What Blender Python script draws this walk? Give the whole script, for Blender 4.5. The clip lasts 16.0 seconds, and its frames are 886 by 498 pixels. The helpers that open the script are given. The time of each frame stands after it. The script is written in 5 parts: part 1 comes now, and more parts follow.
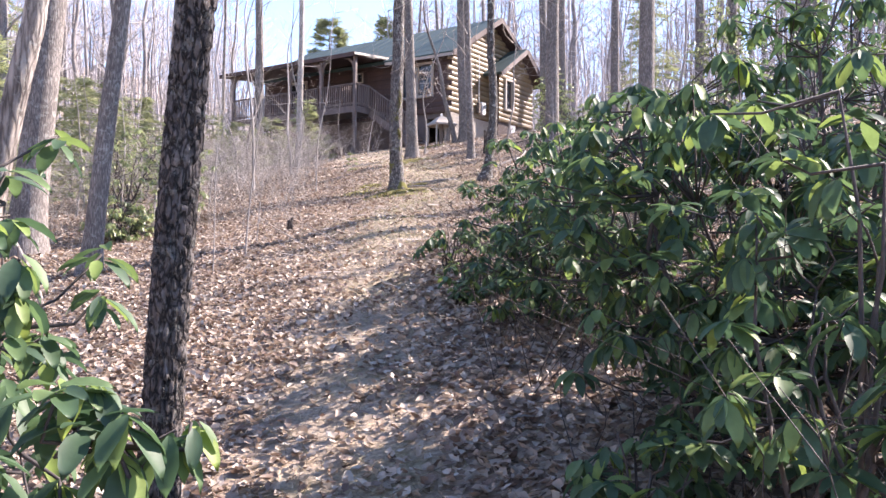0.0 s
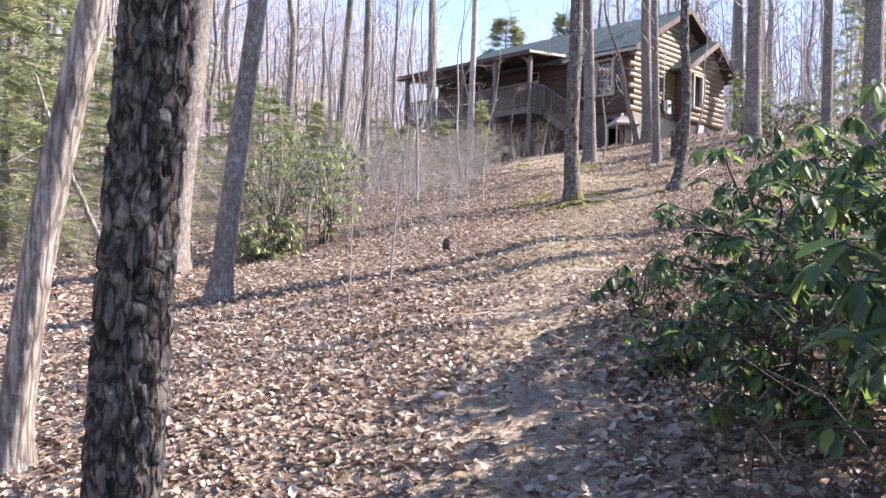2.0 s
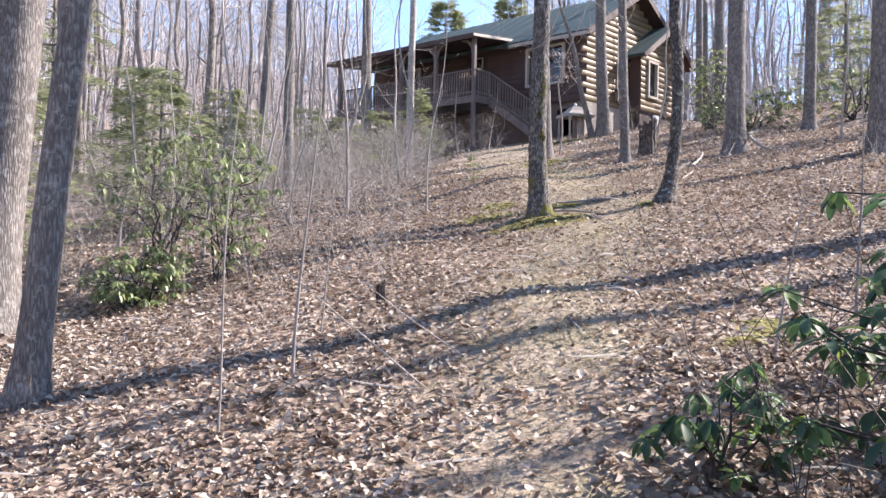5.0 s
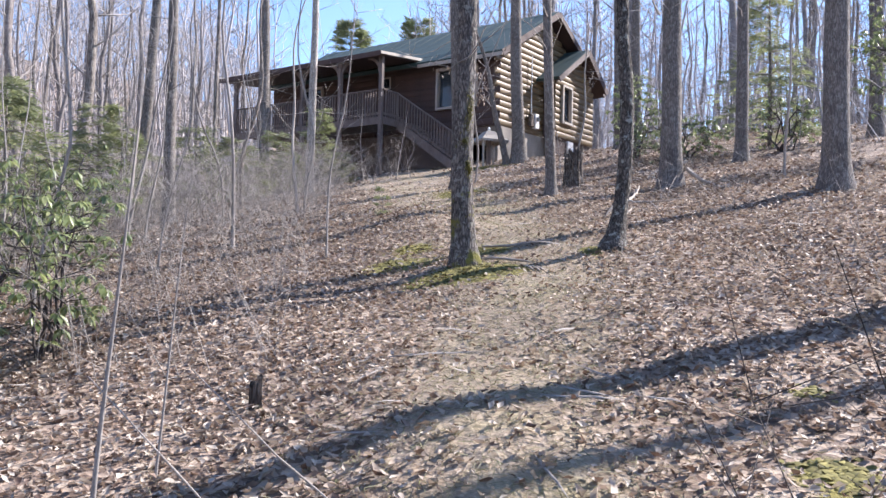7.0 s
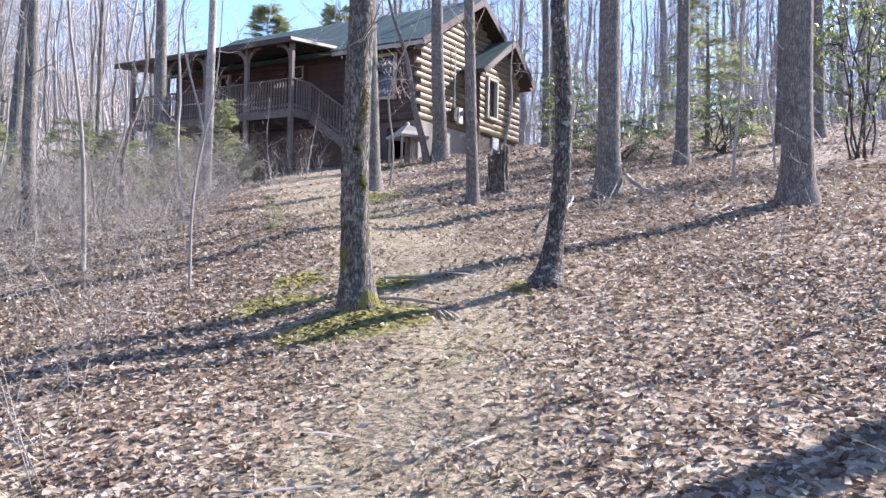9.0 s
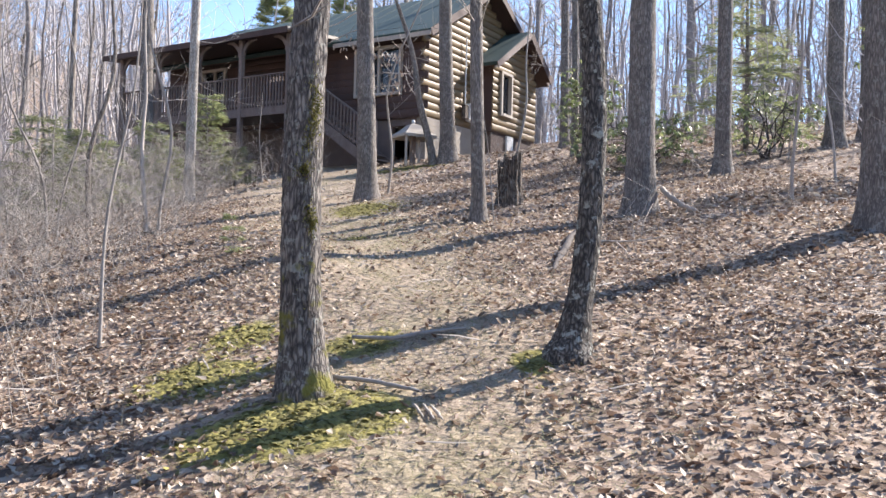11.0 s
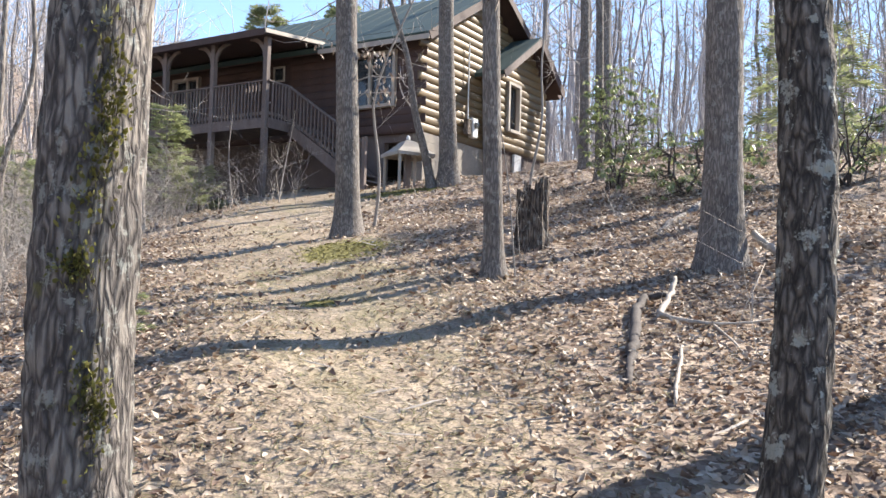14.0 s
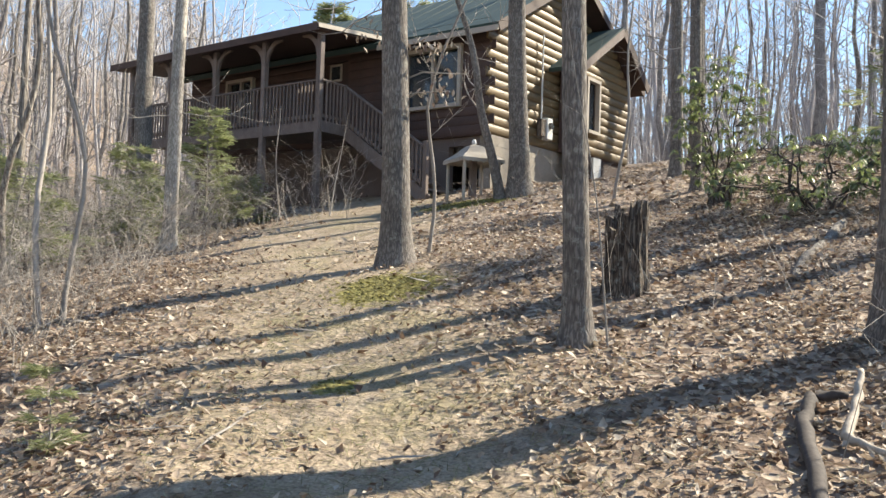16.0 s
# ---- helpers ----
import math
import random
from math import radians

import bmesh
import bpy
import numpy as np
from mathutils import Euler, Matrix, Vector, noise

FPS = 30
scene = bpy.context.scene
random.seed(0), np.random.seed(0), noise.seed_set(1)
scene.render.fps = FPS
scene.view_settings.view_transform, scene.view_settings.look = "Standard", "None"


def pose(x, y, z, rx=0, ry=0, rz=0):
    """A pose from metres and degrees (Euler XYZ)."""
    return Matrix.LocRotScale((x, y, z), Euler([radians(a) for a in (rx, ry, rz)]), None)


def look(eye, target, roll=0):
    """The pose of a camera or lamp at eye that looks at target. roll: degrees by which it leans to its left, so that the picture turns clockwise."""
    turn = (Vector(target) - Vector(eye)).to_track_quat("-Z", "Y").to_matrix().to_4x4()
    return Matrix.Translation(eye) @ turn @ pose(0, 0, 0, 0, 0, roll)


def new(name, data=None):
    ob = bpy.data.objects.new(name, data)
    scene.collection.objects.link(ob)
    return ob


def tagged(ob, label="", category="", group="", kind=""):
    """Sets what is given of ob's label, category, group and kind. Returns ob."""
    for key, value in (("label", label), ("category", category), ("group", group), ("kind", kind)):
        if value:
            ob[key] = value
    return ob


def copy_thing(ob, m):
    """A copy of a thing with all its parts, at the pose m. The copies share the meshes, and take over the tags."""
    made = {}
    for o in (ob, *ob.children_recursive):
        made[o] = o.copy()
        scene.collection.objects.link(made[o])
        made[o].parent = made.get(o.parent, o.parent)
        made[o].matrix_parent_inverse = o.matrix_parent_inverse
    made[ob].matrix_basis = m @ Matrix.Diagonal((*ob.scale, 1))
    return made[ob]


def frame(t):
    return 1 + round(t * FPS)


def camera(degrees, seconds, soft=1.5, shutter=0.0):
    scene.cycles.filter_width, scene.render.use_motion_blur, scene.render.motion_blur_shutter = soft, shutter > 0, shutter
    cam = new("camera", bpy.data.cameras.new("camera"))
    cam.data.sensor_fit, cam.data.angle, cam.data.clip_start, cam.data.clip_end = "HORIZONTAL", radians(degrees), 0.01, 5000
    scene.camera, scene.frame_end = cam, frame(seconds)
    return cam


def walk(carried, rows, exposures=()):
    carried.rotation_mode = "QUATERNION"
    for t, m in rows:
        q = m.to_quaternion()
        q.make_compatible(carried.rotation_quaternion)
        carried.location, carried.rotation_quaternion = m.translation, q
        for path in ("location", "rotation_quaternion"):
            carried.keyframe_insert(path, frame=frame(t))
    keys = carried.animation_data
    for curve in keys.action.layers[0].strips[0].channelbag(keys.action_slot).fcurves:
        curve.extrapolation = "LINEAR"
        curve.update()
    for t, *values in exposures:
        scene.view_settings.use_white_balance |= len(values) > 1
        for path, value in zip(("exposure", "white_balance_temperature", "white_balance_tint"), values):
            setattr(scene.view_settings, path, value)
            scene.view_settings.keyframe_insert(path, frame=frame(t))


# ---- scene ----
cam = camera(54.2, 16.0, 1.5)
METRES, EYE, TILT, LEAN, TURN = 15.6, 1.57, 11.5, -6.8, -6.6
ROWS = [
    (0.0, 0.0, 0.0, 0.0, -1.09, -10.04, 6.15),
    (0.5, 0.0056, 0.0222, -0.002, 2.77, -9.42, 6.6),
    (1.0, 0.0094, 0.0478, -0.0025, 6.4, -8.99, 7.39),
    (1.5, 0.0043, 0.0792, -0.0025, 8.97, -8.64, 7.39),
    (2.0, -0.0027, 0.1082, -0.0014, 10.52, -8.63, 7.17),
    (2.5, -0.0071, 0.137, -0.0007, 11.49, -8.85, 7.35),
    (3.0, -0.0104, 0.1641, -0.0001, 11.63, -9.16, 7.47),
    (3.5, -0.0137, 0.1913, 0.0002, 10.91, -9.4, 7.48),
    (4.0, -0.019, 0.2218, 0.0009, 9.54, -9.69, 7.45),
    (6.5, -0.0446, 0.3767, 0.0052, 1.78, -9.53, 6.03),
    (7.0, -0.0445, 0.4099, 0.0037, 0.23, -9.25, 5.75),
    (7.5, -0.0428, 0.4417, 0.0033, -1.63, -9.45, 5.46),
    (8.0, -0.039, 0.4728, 0.0042, -3.44, -9.84, 5.15),
    (8.5, -0.0327, 0.5042, 0.0046, -4.68, -10.13, 4.94),
    (11.0, -0.0026, 0.6622, 0.0055, -3.48, -10.55, 4.74),
    (11.5, -0.0037, 0.694, 0.0055, -3.64, -10.52, 4.62),
    (12.0, -0.0047, 0.7259, 0.0058, -3.9, -10.52, 4.51),
    (12.5, -0.0035, 0.7575, 0.0042, -4.01, -10.31, 4.47),
    (13.0, -0.0011, 0.7903, 0.0018, -3.99, -9.91, 4.48),
    (13.5, 0.002, 0.8259, -0.0006, -3.91, -9.67, 4.49),
    (14.0, 0.0067, 0.8566, -0.002, -3.58, -9.49, 4.49),
    (14.5, 0.0116, 0.887, -0.0027, -2.95, -9.32, 4.51),
    (15.0, 0.0155, 0.919, -0.0028, -1.8, -9.17, 4.65),
    (15.5, 0.0177, 0.9527, -0.0016, -0.3, -9.15, 4.93),
    (16.0, 0.0188, 0.9885, 0.0001, 1.22, -9.23, 5.25),
]
walk(cam, [(t, pose(0, 0, EYE, TILT, LEAN, TURN) @ pose(METRES * x, METRES * y, METRES * z, 90 + pitch, roll, yaw)) for t, x, y, z, yaw, pitch, roll in ROWS],
     [(0.0, 1.97, 6850, 22), (2.5, 1.7, 6900, 19), (4.0, 1.66, 6800, 17), (7.0, 1.34, 6350, 15), (8.5, 1.6, 6250, 14), (11.0, 1.43, 6750, 12), (12.0, 1.47, 7350, 4), (12.5, 1.58, 7050, 9), (13.0, 1.62, 6850, 12), (14.0, 1.5, 7000, 9), (14.5, 1.54, 6900, 9), (15.5, 1.25, 7450, 7), (16.0, 1.27, 7650, 4)])

# ---- world, sun, exposure ----
SUN_DIR = Vector((0.74, 0.272, 0.617)).normalized()
world = bpy.data.worlds.new("world")
scene.world = world
world.use_nodes = True
wn = world.node_tree
sky = wn.nodes.new("ShaderNodeTexSky")
sky.sky_type, sky.sun_disc = "NISHITA", False
sky.sun_elevation = math.asin(SUN_DIR.z)
sky.sun_rotation = math.atan2(SUN_DIR.x, SUN_DIR.y)
sky.air_density, sky.dust_density, sky.ozone_density, sky.altitude = 0.8, 0.0, 2.6, 700.0
wn.links.new(sky.outputs[0], wn.nodes["Background"].inputs[0])
wn.nodes["Background"].inputs[1].default_value = 0.145
sun = new("sun", bpy.data.lights.new("sun", "SUN"))
sun.data.energy, sun.data.angle, sun.data.color = 5.0, radians(0.55), (1.0, 0.94, 0.88)
sun.matrix_world = look(SUN_DIR * 60, (0, 0, 0))


# ---- materials ----
def material(name, rough=0.8, metal=0.0):
    m = bpy.data.materials.new(name)
    m.use_nodes = True
    b = m.node_tree.nodes["Principled BSDF"]
    b.inputs["Roughness"].default_value, b.inputs["Metallic"].default_value = rough, metal
    return m, m.node_tree, b


def node(nt, kind, **settings):
    n = nt.nodes.new(kind)
    for k, v in settings.items():
        n.inputs[k.replace("_", " ")].default_value = v
    return n


def ramp(nt, fac, stops):
    r = nt.nodes.new("ShaderNodeValToRGB")
    els = r.color_ramp.elements
    while len(els) < len(stops):
        els.new(0.5)
    for e, (p, c) in zip(els, stops):
        e.position, e.color = p, (*c, 1)
    nt.links.new(fac, r.inputs[0])
    return r.outputs[0]


def coords(nt, scale=(1, 1, 1), which="Object"):
    tc, mp = nt.nodes.new("ShaderNodeTexCoord"), nt.nodes.new("ShaderNodeMapping")
    mp.inputs["Scale"].default_value = scale
    nt.links.new(tc.outputs[which], mp.inputs[0])
    return mp.outputs[0]


def noise_tex(nt, vec, scale, detail=5.0, rough=0.6):
    n = node(nt, "ShaderNodeTexNoise", Scale=scale, Detail=detail, Roughness=rough)
    nt.links.new(vec, n.inputs["Vector"])
    return n.outputs[0]


def mix(nt, fac, a, b, blend="MIX"):
    m = nt.nodes.new("ShaderNodeMix")
    m.data_type, m.blend_type = "RGBA", blend
    for sock, v in ((m.inputs[0], fac), (m.inputs[6], a), (m.inputs[7], b)):
        if isinstance(v, (int, float)):
            sock.default_value = v
        elif isinstance(v, tuple):
            sock.default_value = (*v, 1)
        else:
            nt.links.new(v, sock)
    return m.outputs[2]


def node_colour(nt, vec, scale):
    n = node(nt, "ShaderNodeTexNoise", Scale=scale, Detail=3.0)
    nt.links.new(vec, n.inputs["Vector"])
    return n.outputs["Color"]


def bump(nt, bsdf, height, strength=0.5, dist=0.02):
    b = node(nt, "ShaderNodeBump", Strength=strength, Distance=dist)
    nt.links.new(height, b.inputs["Height"])
    nt.links.new(b.outputs[0], bsdf.inputs["Normal"])


def threshold(nt, value, low, high):
    m = nt.nodes.new("ShaderNodeMapRange")
    m.inputs[1].default_value, m.inputs[2].default_value = low, high
    nt.links.new(value, m.inputs[0])
    return m.outputs[0]


def grainy(name, stops, scale=(1, 1, 1), size=6.0, rough=0.85, strength=0.4, dist=0.01, fine=40.0, spread=0.5):
    """Two scales of noise: broad colour changes and fine grain, with relief."""
    m, nt, b = material(name, rough)
    v = coords(nt, scale)
    broad, grain = noise_tex(nt, v, size), noise_tex(nt, v, fine, 4)
    both = mix(nt, 0.5, broad, grain)
    col = ramp(nt, both, stops)
    info = nt.nodes.new("ShaderNodeObjectInfo")
    tone = threshold(nt, info.outputs["Random"], 0, 1)
    dark = ramp(nt, tone, [(0, (1 - spread * 0.6,) * 3), (1, (1.0, 1.0, 1.0))])
    nt.links.new(mix(nt, 1.0, col, dark, "MULTIPLY"), b.inputs["Base Color"])
    bump(nt, b, grain, strength, dist)
    return m


def bark_material(name, low, mid, high, moss=0.0, lichen=0.3, plate=44.0, crack=0.3, tall=0.24, relief_by=1.0):
    """Upright plates parted by dark cracks, with lichen and, low down, moss."""
    m, nt, b = material(name, 0.95)
    w = coords(nt)
    v = coords(nt, (1, 1, tall))
    warped = mix(nt, 0.035, v, node_colour(nt, v, 30.0), "ADD")
    vor = nt.nodes.new("ShaderNodeTexVoronoi")
    vor.feature = "DISTANCE_TO_EDGE"
    vor.inputs["Scale"].default_value = plate
    nt.links.new(warped, vor.inputs["Vector"])
    edge = threshold(nt, vor.outputs["Distance"], 0.0, crack)
    grain = noise_tex(nt, coords(nt, (1, 1, 0.35)), 60, 5, 0.7)
    rough_plate = noise_tex(nt, coords(nt, (1, 1, tall * 0.6)), 42, 6, 0.7)
    relief = mix(nt, 0.24, mix(nt, 0.36, edge, threshold(nt, rough_plate, 0.36, 0.62)), grain)
    col = ramp(nt, relief, [(0.24, low), (0.5, mid), (0.8, high)])
    tone = ramp(nt, noise_tex(nt, w, 2.5, 4), [(0.3, (0.62, 0.6, 0.58)), (0.7, (1.1, 1.08, 1.05))])
    col = mix(nt, 1.0, col, tone, "MULTIPLY")
    patch = threshold(nt, noise_tex(nt, w, 14, 6, 0.75), 0.56, 0.6)
    col = mix(nt, patch, col, mix(nt, lichen, col, (0.40, 0.42, 0.38)))
    if moss:
        sep = nt.nodes.new("ShaderNodeSeparateXYZ")
        nt.links.new(w, sep.inputs[0])
        growth = node(nt, "ShaderNodeMath")
        growth.operation = "MULTIPLY_ADD"
        nt.links.new(sep.outputs[2], growth.inputs[0])
        growth.inputs[1].default_value = -0.12
        nt.links.new(noise_tex(nt, w, 5, 6), growth.inputs[2])
        col = mix(nt, threshold(nt, growth.outputs[0], 0.52 - moss, 0.6 - moss), col, (0.15, 0.14, 0.03))
    nt.links.new(col, b.inputs["Base Color"])
    bump(nt, b, relief, relief_by, 0.02)
    return m


def leaf_material(name, stops, rough=0.45, through_light=0.25):
    m, nt, b = material(name, rough)
    geo = nt.nodes.new("ShaderNodeNewGeometry")
    col = ramp(nt, geo.outputs["Random Per Island"], stops)
    v = coords(nt)
    col = mix(nt, 0.5, col, ramp(nt, noise_tex(nt, v, 25, 3), [(0.3, (0.45, 0.45, 0.45)), (0.7, (1, 1, 1))]), "MULTIPLY")
    nt.links.new(col, b.inputs["Base Color"])
    tr = nt.nodes.new("ShaderNodeBsdfTranslucent")
    nt.links.new(col, tr.inputs[0])
    sh = nt.nodes.new("ShaderNodeMixShader")
    sh.inputs[0].default_value = through_light
    nt.links.new(b.outputs[0], sh.inputs[1])
    nt.links.new(tr.outputs[0], sh.inputs[2])
    nt.links.new(sh.outputs[0], nt.nodes["Material Output"].inputs[0])
    return m


BARK_DARK = bark_material("bark_dark", (0.012, 0.010, 0.010), (0.05, 0.044, 0.043), (0.17, 0.152, 0.146), lichen=0.2, plate=40.0, crack=0.2, tall=0.34, relief_by=0.7)
# Pale bark whitened further to carry the sunlight on one porch-side trunk.
BARK_SUNLIT = bark_material("bark_pale_sunlit", (0.26, 0.235, 0.21), (0.42, 0.39, 0.36), (0.60, 0.57, 0.53), lichen=0.2, tall=0.2, relief_by=0.3)
BARK_LICHEN = bark_material("bark_lichen", (0.03, 0.027, 0.025), (0.10, 0.09, 0.083), (0.23, 0.21, 0.19), lichen=0.75, tall=0.3, relief_by=0.8)
BARK_GREY = bark_material("bark_grey", (0.11, 0.098, 0.092), (0.18, 0.163, 0.152), (0.29, 0.265, 0.245), lichen=0.35, tall=0.2, relief_by=0.4)
BARK_MOSSY = bark_material("bark_mossy", (0.05, 0.044, 0.042), (0.14, 0.125, 0.118), (0.29, 0.265, 0.24), moss=0.03, lichen=0.45, tall=0.24, relief_by=0.7)
# Distant twigs: sun and haze are put into this pale colour.
WOODS = grainy("sunlit_hazed_twigs", [(0.3, (0.31, 0.288, 0.29)), (0.7, (0.51, 0.483, 0.49))], size=0.4, spread=0.1)
# Woodland bark, lightened and flattened to stand for haze with distance.
BARK_FAR = bark_material("bark_far_hazed", (0.16, 0.145, 0.14), (0.27, 0.245, 0.24), (0.38, 0.35, 0.34), lichen=0.2, tall=0.09, relief_by=0.3)
BARK_PALE = bark_material("bark_pale", (0.11, 0.095, 0.085), (0.25, 0.222, 0.2), (0.40, 0.365, 0.33), plate=26.0, tall=0.12, relief_by=0.5)
TWIG = grainy("twig_bark", [(0.3, (0.23, 0.203, 0.185)), (0.7, (0.44, 0.405, 0.37))], size=8, spread=0.4)
STEM = grainy("dark_shrub_stem", [(0.3, (0.032, 0.026, 0.024)), (0.7, (0.11, 0.09, 0.082))], size=8, spread=0.4)
LITTER_LEAF = leaf_material("dry_leaf", [(0, (0.13, 0.08, 0.06)), (0.2, (0.265, 0.185, 0.138)), (0.45, (0.41, 0.322, 0.25)), (0.75, (0.50, 0.42, 0.34)), (1, (0.60, 0.53, 0.445))], 0.6, 0.22)
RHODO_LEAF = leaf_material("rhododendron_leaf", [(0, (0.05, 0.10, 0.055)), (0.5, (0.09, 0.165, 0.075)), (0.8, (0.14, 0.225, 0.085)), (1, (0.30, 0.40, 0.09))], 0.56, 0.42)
# Leaves of the farther shrubs, paled in colour for sunlight and haze.
LAUREL_LEAF = leaf_material("laurel_leaf_hazed", [(0, (0.14, 0.19, 0.09)), (0.5, (0.25, 0.31, 0.13)), (0.85, (0.36, 0.41, 0.18)), (1, (0.5, 0.52, 0.28))], 0.35, 0.45)
PINE_LEAF = leaf_material("pine_needle", [(0, (0.17, 0.20, 0.095)), (0.6, (0.275, 0.31, 0.15)), (1, (0.40, 0.42, 0.23))], 0.6, 0.62)
MOSS = leaf_material("moss_tuft", [(0, (0.10, 0.092, 0.026)), (0.5, (0.21, 0.188, 0.052)), (1, (0.34, 0.30, 0.095))], 0.9, 0.15)
BARK_MOSS = leaf_material("bark_moss", [(0, (0.12, 0.12, 0.035)), (0.6, (0.23, 0.225, 0.07)), (1, (0.36, 0.34, 0.12))], 0.9, 0.2)
GRASS = leaf_material("dry_grass", [(0, (0.14, 0.11, 0.07)), (0.45, (0.33, 0.27, 0.18)), (0.75, (0.25, 0.23, 0.115)), (1, (0.54, 0.47, 0.35))], 0.8, 0.25)
LAWN = leaf_material("olive_dry_grass", [(0, (0.13, 0.115, 0.06)), (0.45, (0.30, 0.265, 0.145)), (0.75, (0.22, 0.225, 0.095)), (1, (0.50, 0.45, 0.30))], 0.8, 0.25)
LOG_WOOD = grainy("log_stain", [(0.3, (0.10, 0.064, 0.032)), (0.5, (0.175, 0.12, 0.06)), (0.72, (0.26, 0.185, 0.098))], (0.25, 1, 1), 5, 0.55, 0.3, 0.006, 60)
# Dark boards, and the front log wall with its shade painted into the colour.
DARK_WOOD = grainy("dark_wood_and_log_shade", [(0.3, (0.055, 0.032, 0.028)), (0.7, (0.105, 0.063, 0.053))], (1, 1, 0.3), 4, 0.7, 0.3, 0.006, 50)
DECK_WOOD = grainy("weathered_deck_wood", [(0.3, (0.12, 0.092, 0.083)), (0.7, (0.26, 0.21, 0.188))], (1, 1, 0.3), 5, 0.8, 0.3, 0.004, 60, 0.4)
TRIM_WOOD = grainy("pale_trim_wood", [(0.3, (0.34, 0.295, 0.25)), (0.7, (0.50, 0.45, 0.39))], (1, 1, 0.4), 5, 0.7, 0.2, 0.003, 50, 0.2)
ROOF = grainy("green_metal_roof", [(0.3, (0.022, 0.052, 0.052)), (0.7, (0.045, 0.085, 0.085))], (1, 1, 1), 2, 0.75, 0.15, 0.003, 30)
BASEMENT = grainy("brown_painted_blockwork", [(0.3, (0.115, 0.09, 0.082)), (0.7, (0.18, 0.145, 0.132))], (1, 1, 1), 2.5, 0.9, 0.3, 0.006, 40, 0.1)
CONCRETE = grainy("parged_concrete", [(0.3, (0.20, 0.175, 0.15)), (0.7, (0.36, 0.325, 0.28))], (1, 1, 1), 2.5, 0.9, 0.3, 0.006, 40, 0.1)
WHITE = grainy("white_metal", [(0.3, (0.60, 0.60, 0.58)), (0.7, (0.78, 0.78, 0.76))], (1, 1, 1), 3, 0.5, 0.1, 0.002, 30, 0.1)
CANVAS = grainy("white_canvas", [(0.3, (0.28, 0.25, 0.22)), (0.7, (0.46, 0.42, 0.37))], (1, 1, 1), 4, 0.9, 0.3, 0.004, 60, 0.1)
BARE_WOOD = grainy("barkless_wood", [(0.3, (0.24, 0.195, 0.155)), (0.7, (0.50, 0.44, 0.37))], (1, 1, 0.3), 6, 0.75, 0.3, 0.004, 60, 0.1)
ROTTEN = bark_material("rotten_wood", (0.035, 0.027, 0.022), (0.12, 0.093, 0.076), (0.29, 0.245, 0.205), tall=0.12, relief_by=0.6)
INTERIOR = grainy("dim_interior", [(0.3, (0.05, 0.04, 0.035)), (0.7, (0.10, 0.085, 0.07))])
GLASS, _gnt, _gb = material("window_glass", 0.02)
_gb.inputs["Base Color"].default_value = (0.06, 0.07, 0.08, 1)
_gb.inputs["Specular IOR Level"].default_value = 0.5
_gb.inputs["Alpha"].default_value = 0.75


def ground_material():
    """Matted leaves, straw and bare soil where it is trodden, and moss in patches."""
    m, nt, b = material("forest_floor", 0.95)
    v = coords(nt)
    vor = node(nt, "ShaderNodeTexVoronoi", Scale=16.0)
    warp = mix(nt, 0.06, v, node_colour(nt, v, 9.0), "ADD")
    nt.links.new(warp, vor.inputs["Vector"])
    sep = nt.nodes.new("ShaderNodeSeparateColor")
    nt.links.new(vor.outputs["Color"], sep.inputs[0])
    leaves = ramp(nt, sep.outputs[0], [(0.0, (0.10, 0.068, 0.05)), (0.3, (0.20, 0.137, 0.10)), (0.65, (0.34, 0.255, 0.195)), (1.0, (0.48, 0.395, 0.315))])
    leaves = mix(nt, 1.0, leaves, ramp(nt, noise_tex(nt, v, 3, 6), [(0.3, (0.72, 0.72, 0.72)), (0.7, (1, 1, 1))]), "MULTIPLY")
    straw = ramp(nt, mix(nt, 0.6, noise_tex(nt, v, 3, 6), noise_tex(nt, v, 55, 4)), [(0.36, (0.15, 0.112, 0.08)), (0.5, (0.31, 0.243, 0.178)), (0.64, (0.48, 0.395, 0.30))])
    green = threshold(nt, noise_tex(nt, v, 1.3, 5), 0.5, 0.72)
    straw = mix(nt, green, straw, ramp(nt, noise_tex(nt, v, 40, 4), [(0.3, (0.15, 0.128, 0.065)), (0.7, (0.39, 0.335, 0.21))]))
    def blotch(name, low, high):
        at = nt.nodes.new("ShaderNodeAttribute")
        at.attribute_name = name
        amount = node(nt, "ShaderNodeMath")
        amount.operation = "MULTIPLY_ADD"
        nt.links.new(noise_tex(nt, v, 3.2, 7, 0.75), amount.inputs[0])
        amount.inputs[1].default_value = 1.4
        nt.links.new(at.outputs["Fac"], amount.inputs[2])
        return threshold(nt, amount.outputs[0], low, high)
    col = mix(nt, blotch("worn", 1.0, 1.5), leaves, straw)
    moss = ramp(nt, noise_tex(nt, v, 28, 5), [(0.3, (0.085, 0.075, 0.02)), (0.5, (0.21, 0.185, 0.045)), (0.72, (0.37, 0.325, 0.10))])
    nt.links.new(mix(nt, blotch("moss", 0.98, 1.22), col, moss), b.inputs["Base Color"])
    height = mix(nt, 0.5, vor.outputs["Distance"], noise_tex(nt, v, 30, 6))
    bump(nt, b, height, 0.8, 0.05)
    return m


FLOOR = ground_material()


# ---- mesh helpers ----
def mesh_of(name, verts, faces, mat, smooth=False):
    me = bpy.data.meshes.new(name)
    me.from_pydata([tuple(map(float, p)) for p in verts], [], [tuple(map(int, q)) for q in faces])
    me.materials.append(mat)
    if smooth:
        me.shade_smooth()
    me.update()
    return me


